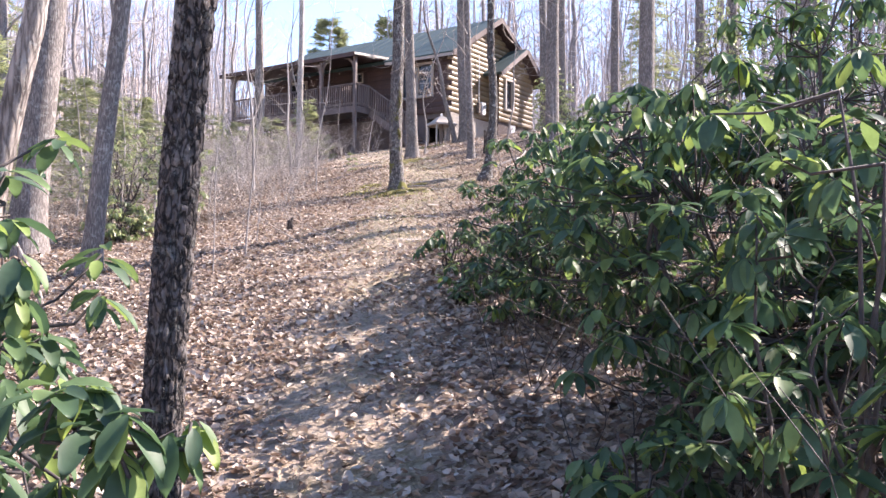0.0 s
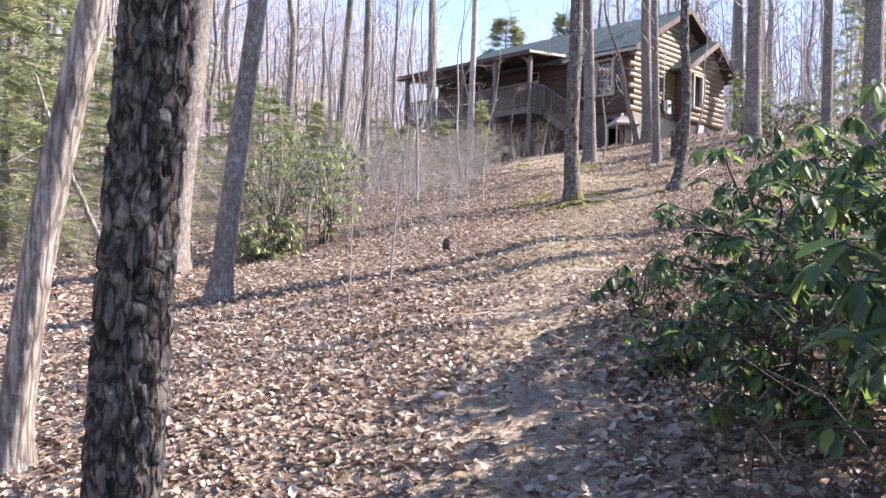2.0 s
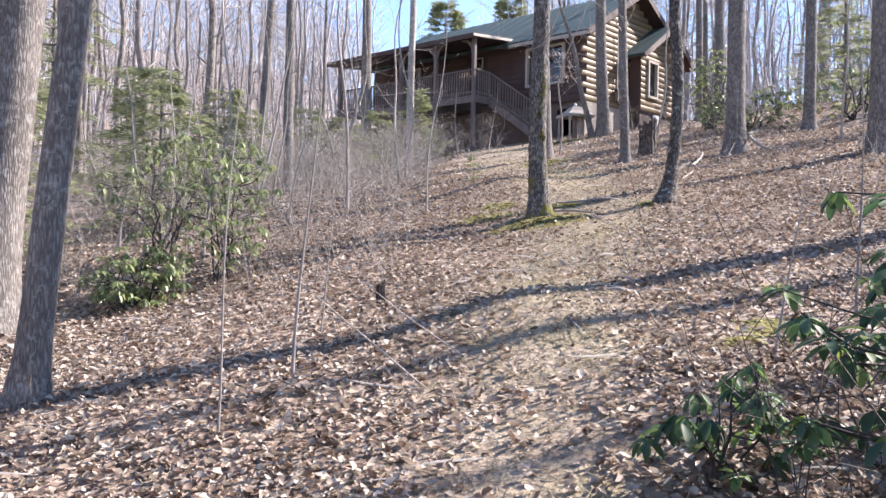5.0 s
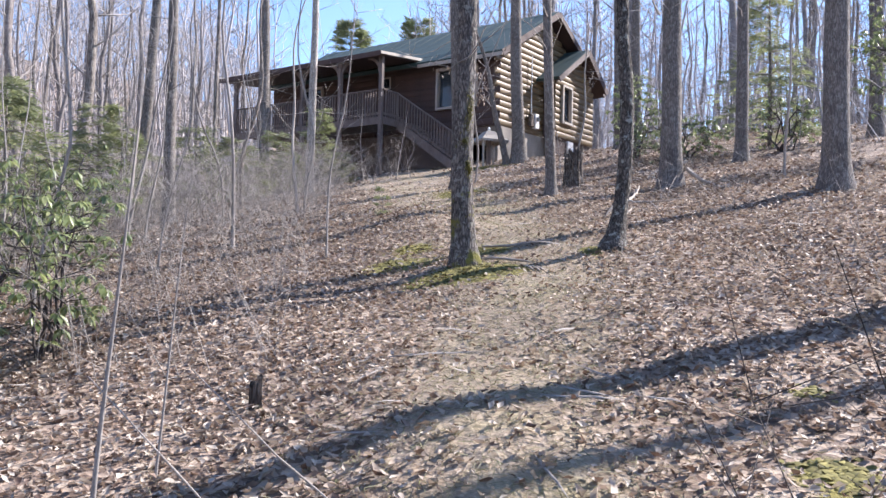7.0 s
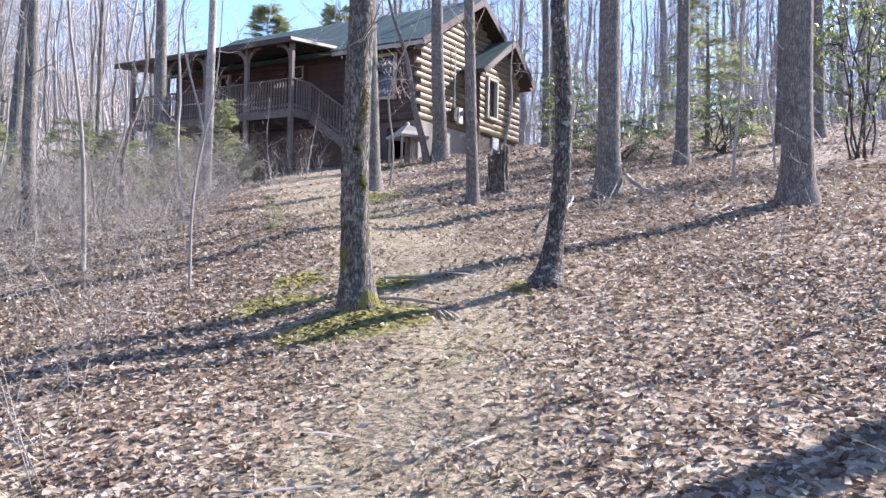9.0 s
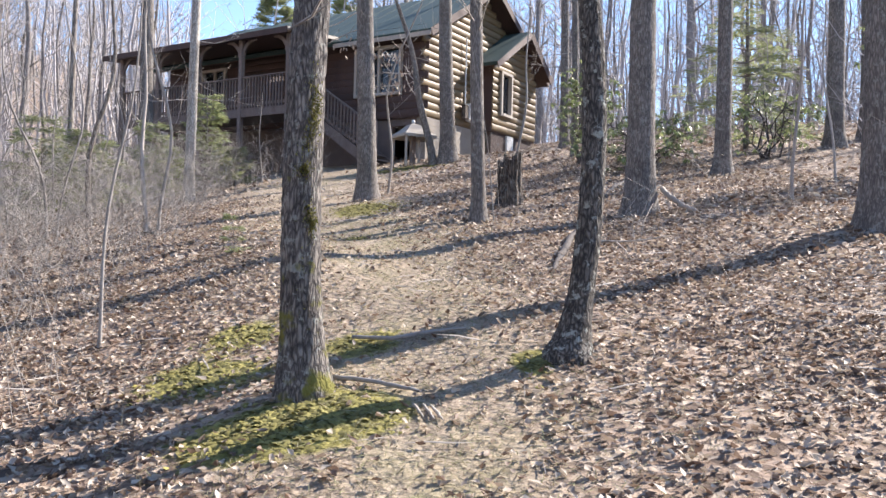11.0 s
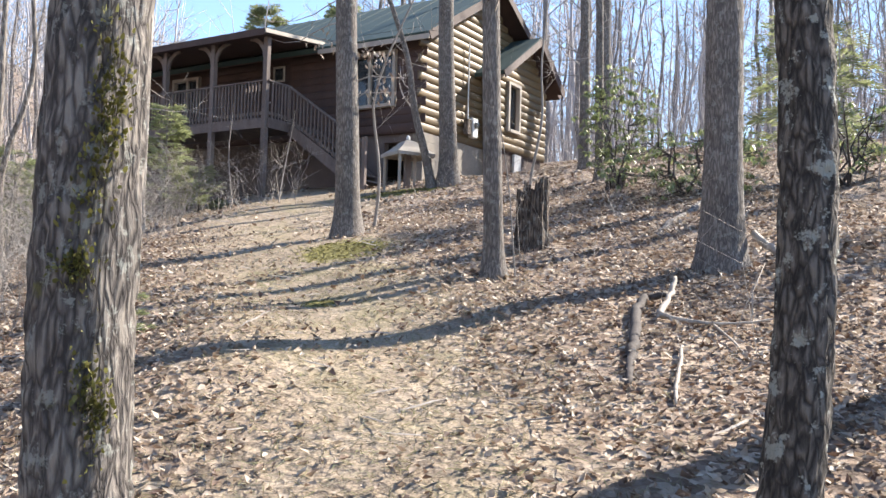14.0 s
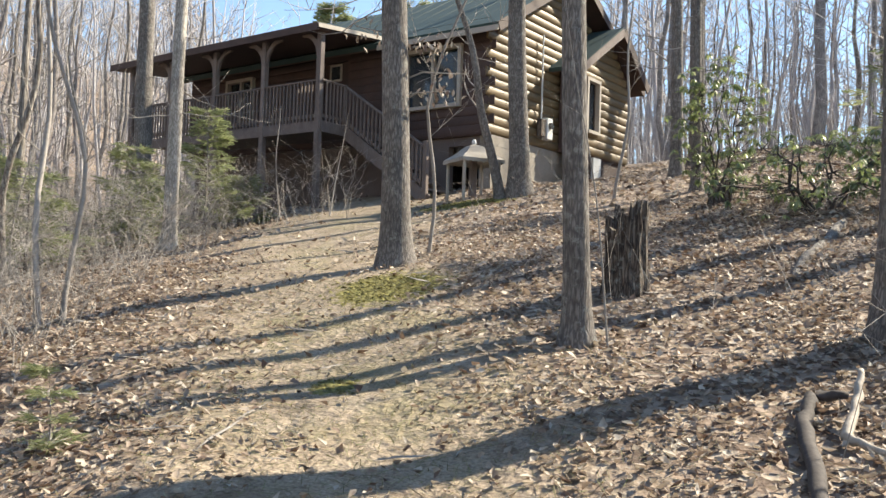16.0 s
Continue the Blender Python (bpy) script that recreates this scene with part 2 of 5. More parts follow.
def part(name, data, parent, label="", m=None):
    """One mesh object under a thing or under a part; data is (verts, faces, material[, smooth]) or a mesh."""
    me = data if isinstance(data, bpy.types.Mesh) else mesh_of(name, *data)
    ob = new(name, me)
    ob.parent = parent
    if m is not None:
        ob.matrix_local = m
    if label:
        tagged(ob, label)
    return ob


def thing(name, label, category, m=None, group="", data=None, kind=""):
    ob = new(name, mesh_of(name, *data) if data else None)
    if m is not None:
        ob.matrix_world = m
    return tagged(ob, label, category, group, kind)


def join(*pieces):
    verts, faces = [], []
    for v, f in pieces:
        n = len(verts)
        verts.extend(v)
        faces.extend([tuple(i + n for i in q) for q in f])
    return verts, faces


def box(x0, y0, z0, x1, y1, z1, b=0.0):
    """A box whose long edges are chamfered by b."""
    if b <= 0:
        v = [(x, y, z) for x in (x0, x1) for y in (y0, y1) for z in (z0, z1)]
        return v, [(0, 1, 3, 2), (4, 6, 7, 5), (0, 4, 5, 1), (2, 3, 7, 6), (0, 2, 6, 4), (1, 5, 7, 3)]
    bm = bmesh.new()
    bmesh.ops.create_cube(bm, size=1)
    bmesh.ops.transform(bm, verts=bm.verts, matrix=Matrix.LocRotScale(((x0 + x1) / 2, (y0 + y1) / 2, (z0 + z1) / 2), None, (x1 - x0, y1 - y0, z1 - z0)))
    bmesh.ops.bevel(bm, geom=bm.edges[:], offset=b, segments=1, affect="EDGES")
    bm.verts.index_update()
    v = [tuple(p.co) for p in bm.verts]
    f = [tuple(p.index for p in q.verts) for q in bm.faces]
    bm.free()
    return v, f


def beam(a, b, w, h, bev=0.0):
    """A squared timber from a to b."""
    a, b = Vector(a), Vector(b)
    m = Matrix.Translation(a) @ (b - a).to_track_quat("X", "Z").to_matrix().to_4x4()
    v, f = box(0, -w / 2, -h / 2, (b - a).length, w / 2, h / 2, bev)
    return [tuple(m @ Vector(p)) for p in v], f


def tube(points, radii, sides=8, rough=None):
    """A tapered tube along points; rough(angle, length, radius) gives the radius' change."""
    pts = [Vector(p) for p in points]
    verts, faces, length = [], [], 0.0
    ref = Vector((1, 0.02, 0.01)) if abs((pts[-1] - pts[0]).normalized().x) < 0.8 else Vector((0.02, 0.01, 1))
    for i, p in enumerate(pts):
        d = (pts[min(i + 1, len(pts) - 1)] - pts[max(i - 1, 0)]).normalized()
        u = (ref - d * ref.dot(d)).normalized()
        w = d.cross(u)
        length += (p - pts[i - 1]).length if i else 0
        for k in range(sides):
            a = 2 * math.pi * k / sides
            r = radii[i] + (rough(a, length, radii[i]) if rough else 0)
            verts.append(p + (u * math.cos(a) + w * math.sin(a)) * r)
        if i:
            n = (i - 1) * sides
            faces += [(n + k, n + (k + 1) % sides, n + sides + (k + 1) % sides, n + sides + k) for k in range(sides)]
    faces += [tuple(range(sides))[::-1], tuple(range((len(pts) - 1) * sides, len(pts) * sides))]
    return verts, faces


def scatter(template, faces, places, ax, ay, az, sizes):
    """Copies of a small template at places, with axes and sizes given as arrays, joined into one mesh."""
    t = np.asarray(template)
    v = places[:, None, :] + sizes[:, None, None] * (t[None, :, 0, None] * ax[:, None, :] + t[None, :, 1, None] * ay[:, None, :] + t[None, :, 2, None] * az[:, None, :])
    n, k = len(places), len(t)
    f = (np.arange(n) * k)[:, None, None] + np.asarray(faces)[None]
    return v.reshape(-1, 3), f.reshape(-1, len(faces[0]))


def fast_mesh(name, verts, faces, mat):
    me = bpy.data.meshes.new(name)
    n, k = faces.shape
    me.vertices.add(len(verts))
    me.vertices.foreach_set("co", np.ascontiguousarray(verts, dtype=np.float32).ravel())
    me.loops.add(n * k)
    me.loops.foreach_set("vertex_index", np.ascontiguousarray(faces, dtype=np.int32).ravel())
    me.polygons.add(n)
    me.polygons.foreach_set("loop_start", np.arange(0, n * k, k, dtype=np.int32))
    me.materials.append(mat)
    me.update(calc_edges=True)
    me.validate()
    return me


# ---- ground ----
def height(x, y):
    """The hillside: it climbs ahead and to the right, and eases off behind the cabin."""
    x, y = np.asarray(x, float), np.asarray(y, float)
    v = np.where(y > 30, 30 + 12 * np.tanh((y - 30) / 12), np.where(y < -6, -6 + 12 * np.tanh((y + 6) / 12), y))
    u = 15 * np.tanh(x / 15)
    h = 0.19444 * v + 0.11094 * u - 0.00042 * v * v + 0.00148 * u * v + 0.00248 * u * u
    lumps = 0.035 * np.sin(1.3 * x + 0.7 * y) * np.sin(0.9 * y - 0.6 * x + 1) + 0.02 * np.sin(2.9 * x - 1.1 * y + 2) * np.sin(2.3 * y + 0.4 * x)
    d = np.hypot(x, y - 15)
    hills = 0.17 * np.clip(d - 48, 0, 140) * (1.22 - 0.66 * np.tanh((x + 16) / 14))
    mound = 0.09 * np.exp(-((x - 0.85) ** 2 + (y - 14.9) ** 2) / 0.3)
    hollow = -0.5 * np.exp(-((x - 7.4) / 2.6) ** 2 - ((y - 35.6) / 2.2) ** 2)
    bench = 0.27 * np.exp(-((x - 0.6) / 0.9) ** 2 - ((y - 18.6) / 1.6) ** 2) + 0.16 * np.exp(-((x - 0.3) / 0.85) ** 2 - ((y - 10.6) / 1.0) ** 2)
    return h + lumps + hills + mound + hollow + bench


MOSSY = [(0.75, 14.55, 0.5, 0.32), (1.1, 14.6, 0.28, 0.25), (0.28, 15.6, 0.38, 0.32), (0.45, 16.4, 0.24, 0.26), (1.8, 23.35, 0.5, 0.6), (1.43, 20.2, 0.14, 0.18), (1.77, 9.63, 0.16, 0.2), (2.15, 10.55, 0.11, 0.1), (1.5, 9.3, 0.14, 0.08), (3.2, 30.2, 0.8, 0.4), (2.2, 15.0, 0.14, 0.2), (1.25, 15.9, 0.25, 0.2)]


def moss_at(x, y):
    return sum(1.1 * np.exp(-((x - a) / w) ** 2 - ((y - b) / d) ** 2) for a, b, w, d in MOSSY)


def path_x(y):
    """The middle of the trodden way."""
    return np.interp(y, [-5, 0, 4, 8, 11, 14.5, 17, 20, 24, 28, 33], [0.2, 0.2, 0.0, 0.25, 0.6, 1.55, 1.7, 1.6, 1.1, 0.9, 1.6])


def worn_at(x, y):
    w = np.interp(y, [0, 8, 14, 20, 30], [0.45, 0.6, 0.85, 1.25, 1.9])
    return np.exp(-((x - path_x(y)) / w) ** 2)


def build_ground():
    near_x = np.arange(-9, 11.01, 0.16)
    far = np.array([1.5, 4, 8, 14, 24, 40, 70, 120, 220, 420, 800])
    xs = np.concatenate([-9 - far[::-1], near_x, 11 + far])
    near_y = np.arange(-2, 34.01, 0.16)
    ys = np.concatenate([-2 - far[::-1], near_y, 34 + far])
    gx, gy = np.meshgrid(xs, ys)
    gz = height(gx, gy)
    n, w = len(ys), len(xs)
    idx = np.arange(n * w).reshape(n, w)
    faces = np.stack([idx[:-1, :-1], idx[:-1, 1:], idx[1:, 1:], idx[1:, :-1]], -1).reshape(-1, 4)
    me = fast_mesh("ground", np.stack([gx, gy, gz], -1).reshape(-1, 3), faces, FLOOR)
    me.shade_smooth()
    me.attributes.new("worn", "FLOAT", "POINT").data.foreach_set("value", worn_at(gx, gy).ravel().astype(np.float32))
    me.attributes.new("moss", "FLOAT", "POINT").data.foreach_set("value", moss_at(gx, gy).ravel().astype(np.float32))
    tagged(new("ground", me), "sloping forest floor of brown leaf litter with a trodden straw-coloured path", "ground", kind="structure")


build_ground()
rng = np.random.default_rng(5)


def up_frames(n, tilt, r):
    """Random turns about z and small tilts, as three arrays of axes."""
    a, tx, ty = r.uniform(0, 2 * np.pi, n), r.normal(0, tilt, n), r.normal(0, tilt, n)
    az = np.stack([tx, ty, np.ones(n)], -1)
    az /= np.linalg.norm(az, axis=1)[:, None]
    ax = np.stack([np.cos(a), np.sin(a), np.zeros(n)], -1)
    ax -= az * (ax * az).sum(1)[:, None]
    ax /= np.linalg.norm(ax, axis=1)[:, None]
    return ax, np.cross(az, ax), az


def leaf_litter():
    """Fallen oak leaves, curled, thick beside the path and thin on it."""
    shape = [(-0.5, 0, 0.02), (-0.2, 0.24, 0.16), (-0.14, -0.3, 0.18), (-0.12, 0, 0), (0.22, 0.33, 0.2), (0.14, -0.26, 0.14), (0.2, 0, 0.0), (0.5, 0.04, 0.2)]
    tris = [(0, 3, 1), (0, 2, 3), (1, 3, 6), (1, 6, 4), (3, 2, 5), (3, 5, 6), (4, 6, 7), (6, 5, 7)]
    small = [(0, 3, 1), (0, 2, 3), (1, 3, 7), (3, 2, 7)]
    middling = [(0, 3, 1), (0, 2, 3), (1, 3, 6), (3, 2, 6), (1, 6, 7), (6, 2, 7)]
    for x0, x1, y0, y1, per, lo, hi in ((-3.2, 3.0, 0.3, 9, 1200, 0.026, 0.068), (-3.5, 5, 9, 20, 820, 0.026, 0.068), (-7, -3.2, 3, 20, 300, 0.045, 0.09), (3.0, 9, 1, 9, 170, 0.05, 0.1), (5, 10, 9, 20, 360, 0.04, 0.09), (-7, 8, 20, 27, 460, 0.04, 0.085), (-14, 13, 27, 38, 45, 0.08, 0.15), (8, 22, 8, 36, 40, 0.06, 0.12)):
        n = int((x1 - x0) * (y1 - y0) * per)
        x, y = rng.uniform(x0, x1, n), rng.uniform(y0, y1, n)
        clump = 0.5 + 0.5 * np.sin(2.1 * x + 1.3 * y) * np.sin(1.7 * y - 1.1 * x)
        patchy = 0.5 + 0.5 * np.sin(3.7 * x + 0.6 * y) * np.sin(2.9 * y - 1.4 * x + 0.7)
        keep = rng.uniform(0, 1, n) < (1 - np.clip(0.48 + 0.4 * patchy + 0.02 * (y - 8), 0, 0.94) * np.clip(worn_at(x, y), 0, 1)) * (1 - 0.93 * np.clip(1.3 * moss_at(x, y), 0, 1)) * (0.6 + 0.4 * clump)
        x, y = x[keep], y[keep]
        ax, ay, az = up_frames(len(x), 0.5, rng)
        s = rng.uniform(lo, hi, len(x))
        p = np.stack([x, y, height(x, y) + rng.uniform(0.002, 0.035, len(x))], -1)
        v, f = scatter(shape, tris if y1 <= 9 and x0 < 0 else middling if y1 <= 20 else small, p, ax, ay, az, s)
        v = v + np.repeat(s, len(shape))[:, None] * rng.normal(0, 1, v.shape) * np.array([0.07, 0.07, 0.06])
        tagged(new("leaf_litter", fast_mesh("leaf_litter", v, f, LITTER_LEAF)), "curled brown and tan fallen oak leaves covering the slope", "leaf litter", kind="stuff")


leaf_litter()


# ---- trees ----
def wobble(seed, amount):
    r = random.Random(seed)
    ph = [r.uniform(0, 6.28) for _ in range(4)]
    return lambda t: Vector((amount * (math.sin(2.1 * t + ph[0]) + 0.4 * math.sin(5 * t + ph[1])), amount * (math.sin(1.9 * t + ph[2]) + 0.4 * math.sin(4.6 * t + ph[3])), 0))


def furrows(seed, depth):
    """Bark plates: raised cells parted by cracks, taller than wide."""
    off = Vector((seed * 3.1, seed * 1.7, 0))
    tall = 14 if depth > 0.012 else 8
    def rough(a, s, r):
        p = Vector((math.cos(a) * r * 42, math.sin(a) * r * 42, s * tall)) + off
        p += 0.35 * noise.noise_vector(p * 0.9)
        near = noise.voronoi(p)[0]
        crack = min(1.0, (near[1] - near[0]) * (4.5 if depth > 0.012 else 2.6))
        flat = noise.noise(Vector((math.cos(a) * 1.3, math.sin(a) * 1.3, s * 0.8)) + off)
        return depth * (crack - 0.6 + 0.25 * noise.noise(p * 3)) + 0.05 * r * flat
    return rough


def limbs(r, start, direction, length, radius, depth, out):
    """Bare limbs: crooked tubes that fork into ever thinner ones."""
    pts, d, p = [start.copy()], direction.normalized(), start.copy()
    n = 5 if depth else 3
    for _ in range(n):
        d = (d + Vector((r.uniform(-0.28, 0.28), r.uniform(-0.28, 0.28), r.uniform(-0.1, 0.25)))).normalized()
        p = p + d * (length / n)
        pts.append(p.copy())
    out.append(tube(pts, [radius * (1 - 0.8 * i / n) for i in range(n + 1)], 4 if radius > 0.02 else 3))
    if depth:
        for i in range(r.randint(3, 5)):
            k = r.randint(1, n)
            side = Vector((r.uniform(-1, 1), r.uniform(-1, 1), r.uniform(-0.1, 0.8)))
            limbs(r, pts[k], d * 0.5 + side, length * r.uniform(0.35, 0.6), radius * 0.45, depth - 1, out)


def tree_parts(seed, r0, tall, lean, detail, crown_from, bend=0.06, flare=0.6, limb_count=9, limb_depth=2, bark_depth=0.0):
    """The trunk's and the crown's geometry about the foot of the tree."""
    r = random.Random(seed)
    wob = wobble(seed, bend)
    rings, sides = ((330, 72) if bark_depth > 0.012 else (150, 44)) if detail == 2 else ((46, 20) if detail == 1 else (16, 9))
    pts, rad = [], []
    base = wob(0)
    for i in range(rings + 1):
        u = i / rings
        t = (u * 0.36 if u < 0.9 else 0.324 + (u - 0.9) * 6.76) if detail == 2 else u ** (1.7 if detail else 1.2)
        z = -0.25 + t * (tall + 0.25)
        zz = max(z, 0)
        h = min(zz, 2.2)
        q = lean[2] if len(lean) > 2 else 0
        pts.append(Vector((lean[0] * zz + q * (h * h + (zz - h) * 1.2 * h), lean[1] * zz, z)) + (wob(zz * 0.4) - base) * min(1, zz * 0.6))
        rad.append(r0 * ((1 - 0.85 * t) + flare * math.exp(-zz / (r0 * 1.5))))
    trunk = tube(pts, rad, sides, furrows(seed, bark_depth) if bark_depth else None)
    out = []
    for k in range(limb_count):
        t = crown_from + (0.97 - crown_from) * (k + r.random()) / limb_count
        j = min(range(rings + 1), key=lambda n: abs(pts[n].z - t * tall))
        a = r.uniform(0, 6.28)
        limbs(r, pts[j], Vector((math.cos(a), math.sin(a), r.uniform(0.2, 1.0))), tall * r.uniform(0.12, 0.26), rad[j] * 0.27, limb_depth, out)
    return trunk, join(*out)


def bare_tree(x, y, r0, tall, lean, label, seed, bark=BARK_GREY, detail=1, crown_from=0.4, bend=0.05, flare=0.55, group="", bark_depth=0.0, limb_count=9, name="tree", limb_depth=2, low=0):
    trunk, crown = tree_parts(seed, r0, tall, lean, detail, crown_from, bend, flare, limb_count, limb_depth, bark_depth)
    if low:
        # thin dead side limbs within reach of the eye
        r, more = random.Random(seed + 5), []
        for _ in range(low):
            h, a = r.uniform(2.0, 4.6), r.uniform(0, 6.28)
            at = Vector((lean[0] * h, lean[1] * h, h))
            limbs(r, at, Vector((math.cos(a), math.sin(a), r.uniform(-0.2, 0.5))), r.uniform(0.8, 1.7), 0.012, 1, more)
        crown = join(crown, *more)
    ob = thing(name, label, "tree" if name == "tree" else "sapling", pose(x, y, float(height(x, y))), group)
    part("trunk", (*trunk, bark, True), ob)
    part("crown", (*crown, TWIG, True), ob, "bare grey-brown limbs and twigs")["kind"] = "stuff"
    return ob


NEAR = [
    (-0.70, 3.38, 0.073, 13, (0.066, -0.12, 0.010), "dark deeply furrowed oak trunk beside the path", BARK_DARK, 2, 0.02),
    (0.885, 14.95, 0.118, 15, (-0.07, 0.03, 0.03), "mossy grey oak standing on a mossy mound by the path", BARK_MOSSY, 2, 0.010),
    (2.43, 15.03, 0.079, 13, (0.20, 0.03, -0.07), "crooked dark oak with pale lichen patches beside the path", BARK_LICHEN, 2, 0.009),
    (-2.31, 5.67, 0.082, 12, (0.066, -0.05, 0.045), "leaning pale-barked tree among dead leaves", BARK_PALE, 2, 0.006),
    (1.87, 24.65, 0.165, 17, (-0.045, -0.05), "straight grey trunk below the cabin stairs", BARK_GREY, 1, 0.0),
    (2.98, 20.6, 0.092, 15, (-0.03, 0.008), "slim grey trunk standing beside the rotten stump", BARK_GREY, 1, 0.0),
    (4.79, 19.9, 0.17, 18, (0.003, 0.0), "stout grey trunk with flared roots", BARK_GREY, 2, 0.008),
    (7.4, 13.2, 0.19, 18, (0.0, 0.0), "stout grey trunk on the upper slope", BARK_GREY, 1, 0.0),
    (10.6, 13.5, 0.11, 19, (0.0, 0.0), "stout grey trunk on the upper slope", BARK_GREY, 1, 0.0),
    (10.4, 24.6, 0.16, 20, (0.0, 0.0), "straight grey trunk on the upper slope", BARK_GREY, 1, 0.0),
    (12.2, 26.2, 0.17, 20, (0.0, 0.0), "straight grey trunk on the upper slope", BARK_GREY, 1, 0.0),
    (6.23, 17.5, 0.18, 18, (0.002, 0.0), "straight grey trunk on the upper slope", BARK_GREY, 1, 0.0),
    (7.1, 22.4, 0.125, 17, (0.0, 0.0), "straight grey trunk on the upper slope", BARK_GREY, 1, 0.0),
    (-1.58, 28.75, 0.115, 16, (0.004, 0.0), "pale smooth slender trunk near the porch, sunlight painted into its bark", BARK_SUNLIT, 1, 0.0),
    (4.18, 30.5, 0.19, 16, (-0.05, -0.08), "grey trunk close to the cabin corner", BARK_GREY, 1, 0.0),
    (-2.71, 9.6, 0.105, 14, (0.085, 0.03), "dark leaning trunk on the lower slope", BARK_GREY, 1, 0.0),
    (-4.08, 11.6, 0.215, 18, (0.066, 0.03), "thick grey mossy-flanked trunk on the lower slope", BARK_GREY, 1, 0.0),
    (-5.86, 14.0, 0.16, 17, (0.05, 0.02), "pale grey trunk on the lower slope", BARK_GREY, 1, 0.0),
    (-3.9, 23.4, 0.12, 15, (-0.01, 0.0), "slender grey trunk below the porch", BARK_GREY, 1, 0.0),
    (-5.8, 28.7, 0.15, 16, (0.045, 0.01), "dark slender trunk beyond the saplings", BARK_GREY, 1, 0.0),
    (6.94, 30.1, 0.115, 16, (-0.02, 0.0), "slender grey trunk beside the cabin", BARK_GREY, 1, 0.0),
    (6.6, 28.2, 0.085, 14, (-0.02, 0.0), "thin grey trunk beside the cabin", BARK_GREY, 1, 0.0),
    (8.4, 33.0, 0.17, 18, (-0.02, 0.0), "straight grey trunk behind the cabin's corner", BARK_GREY, 1, 0.0),
    (-4.1, 29.3, 0.07, 12, (0.0, 0.0), "thin pale trunk below the porch", BARK_PALE, 1, 0.0),
    (-3.3, 33.5, 0.2, 17, (-0.02, 0.0), "dark trunk beside the porch end", BARK_GREY, 1, 0.0),
]
for i, (x, y, r0, tall, lean, label, bark, detail, depth) in enumerate(NEAR):
    near_tree = bare_tree(x, y, r0, tall, lean, label, 11 + i, bark, detail, 0.42, 0.012, 1.15 if "lichen patches" in label else 0.55, "trees near the path", depth, 7, low=5 if y > 14 else 0)

    if bark is BARK_MOSSY:
        # cushions of moss and small sprouts clinging to the bark
        g = np.random.default_rng(8)
        hs = np.concatenate([g.normal(0.95, 0.04, 300), g.normal(1.22, 0.02, 160), g.normal(1.52, 0.11, 480), g.uniform(0.2, 1.9, 60)])
        n = len(hs)
        a = -1.57 + 0.25 + g.normal(0.0, 0.17, n) + 0.2 * np.sin(9 * hs)
        rr = r0 * 1.0
        at = np.stack([lean[0] * hs + lean[2] * np.minimum(hs, 2.2) ** 2 + rr * np.cos(a), lean[1] * hs + rr * np.sin(a), hs], -1)
        ax = np.stack([np.cos(a), np.sin(a), g.normal(0.3, 0.5, n)], -1)
        ax /= np.linalg.norm(ax, axis=1)[:, None]
        side = np.cross(ax, g.normal(0, 1, (n, 3)))
        side /= np.linalg.norm(side, axis=1)[:, None]
        blade = [(-0.3, -0.35, 0.0), (-0.3, 0.35, 0.0), (0.5, 0.4, 0.1), (0.5, -0.4, -0.1), (1.2, 0.0, 0.0)]
        v, f = scatter(blade, [(0, 1, 2), (0, 2, 3), (3, 2, 4)], at, ax, side, np.cross(ax, side), g.uniform(0.005, 0.014, n))
        part("moss", fast_mesh("moss", v, f, BARK_MOSS), near_tree, "yellow-green moss tufts on the bark")["kind"] = "stuff"


def far_woods():
    """Bare trees round about, copied from a few kinds."""
    kinds = []
    for k in range(7):
        r = random.Random(90 + k)
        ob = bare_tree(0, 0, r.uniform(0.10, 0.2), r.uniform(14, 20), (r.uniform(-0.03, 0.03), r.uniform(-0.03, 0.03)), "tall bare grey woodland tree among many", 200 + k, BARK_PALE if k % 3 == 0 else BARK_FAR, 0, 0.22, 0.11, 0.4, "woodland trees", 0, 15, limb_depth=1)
        kinds.append(ob)
    r = random.Random(4)
    spots, first = [], True
    tries = 0
    while len(spots) < 250 and tries < 20000:
        tries += 1
        x, y = r.uniform(-42, 42), r.uniform(-16, 78)
        # keep clear of the walk, the slope below the cabin and the cabin itself
        if -7.5 < x < 9 and y < 36 or -9 < x < 12 and 30 < y < 47 or math.hypot(x, y) < 9:
            continue
        if x > 9 and 11.8 < y - 0.37 * (x - 3) < 18.9 and x < 28:
            continue
        if y > 45 and -0.13 < x / (y - 8) < 0.06:
            continue
        if x > 9 and y < 36 and r.random() < 0.72:
            continue
        if x < -7 and y < 12 and r.random() < 0.6 or y < -4 and r.random() < 0.75:
            continue
        if any((x - a) ** 2 + (y - b) ** 2 < 2.0 for a, b in spots):
            continue
        spots.append((x, y))
        s = r.uniform(0.75, 1.15)
        k = len(spots) - 1
        m = pose(x, y, float(height(x, y)), 0, 0, r.uniform(0, 360))
        if k < len(kinds):
            kinds[k].matrix_world = m
        else:
            copy_thing(kinds[k % len(kinds)], m)


far_woods()

# ---- the cabin ----
CX, CY, CABIN_TURN, FLOOR_Z = 3.90, 33.21, 49.0, 7.9
LONG, DEEP, EAVE_Z, RIDGE_Z = 10.0, 6.4, 10.06, 12.05
cabin = thing("log_cabin", "brown log cabin with green metal roof and raised porch", "house", pose(CX, CY, 0, 0, 0, CABIN_TURN))


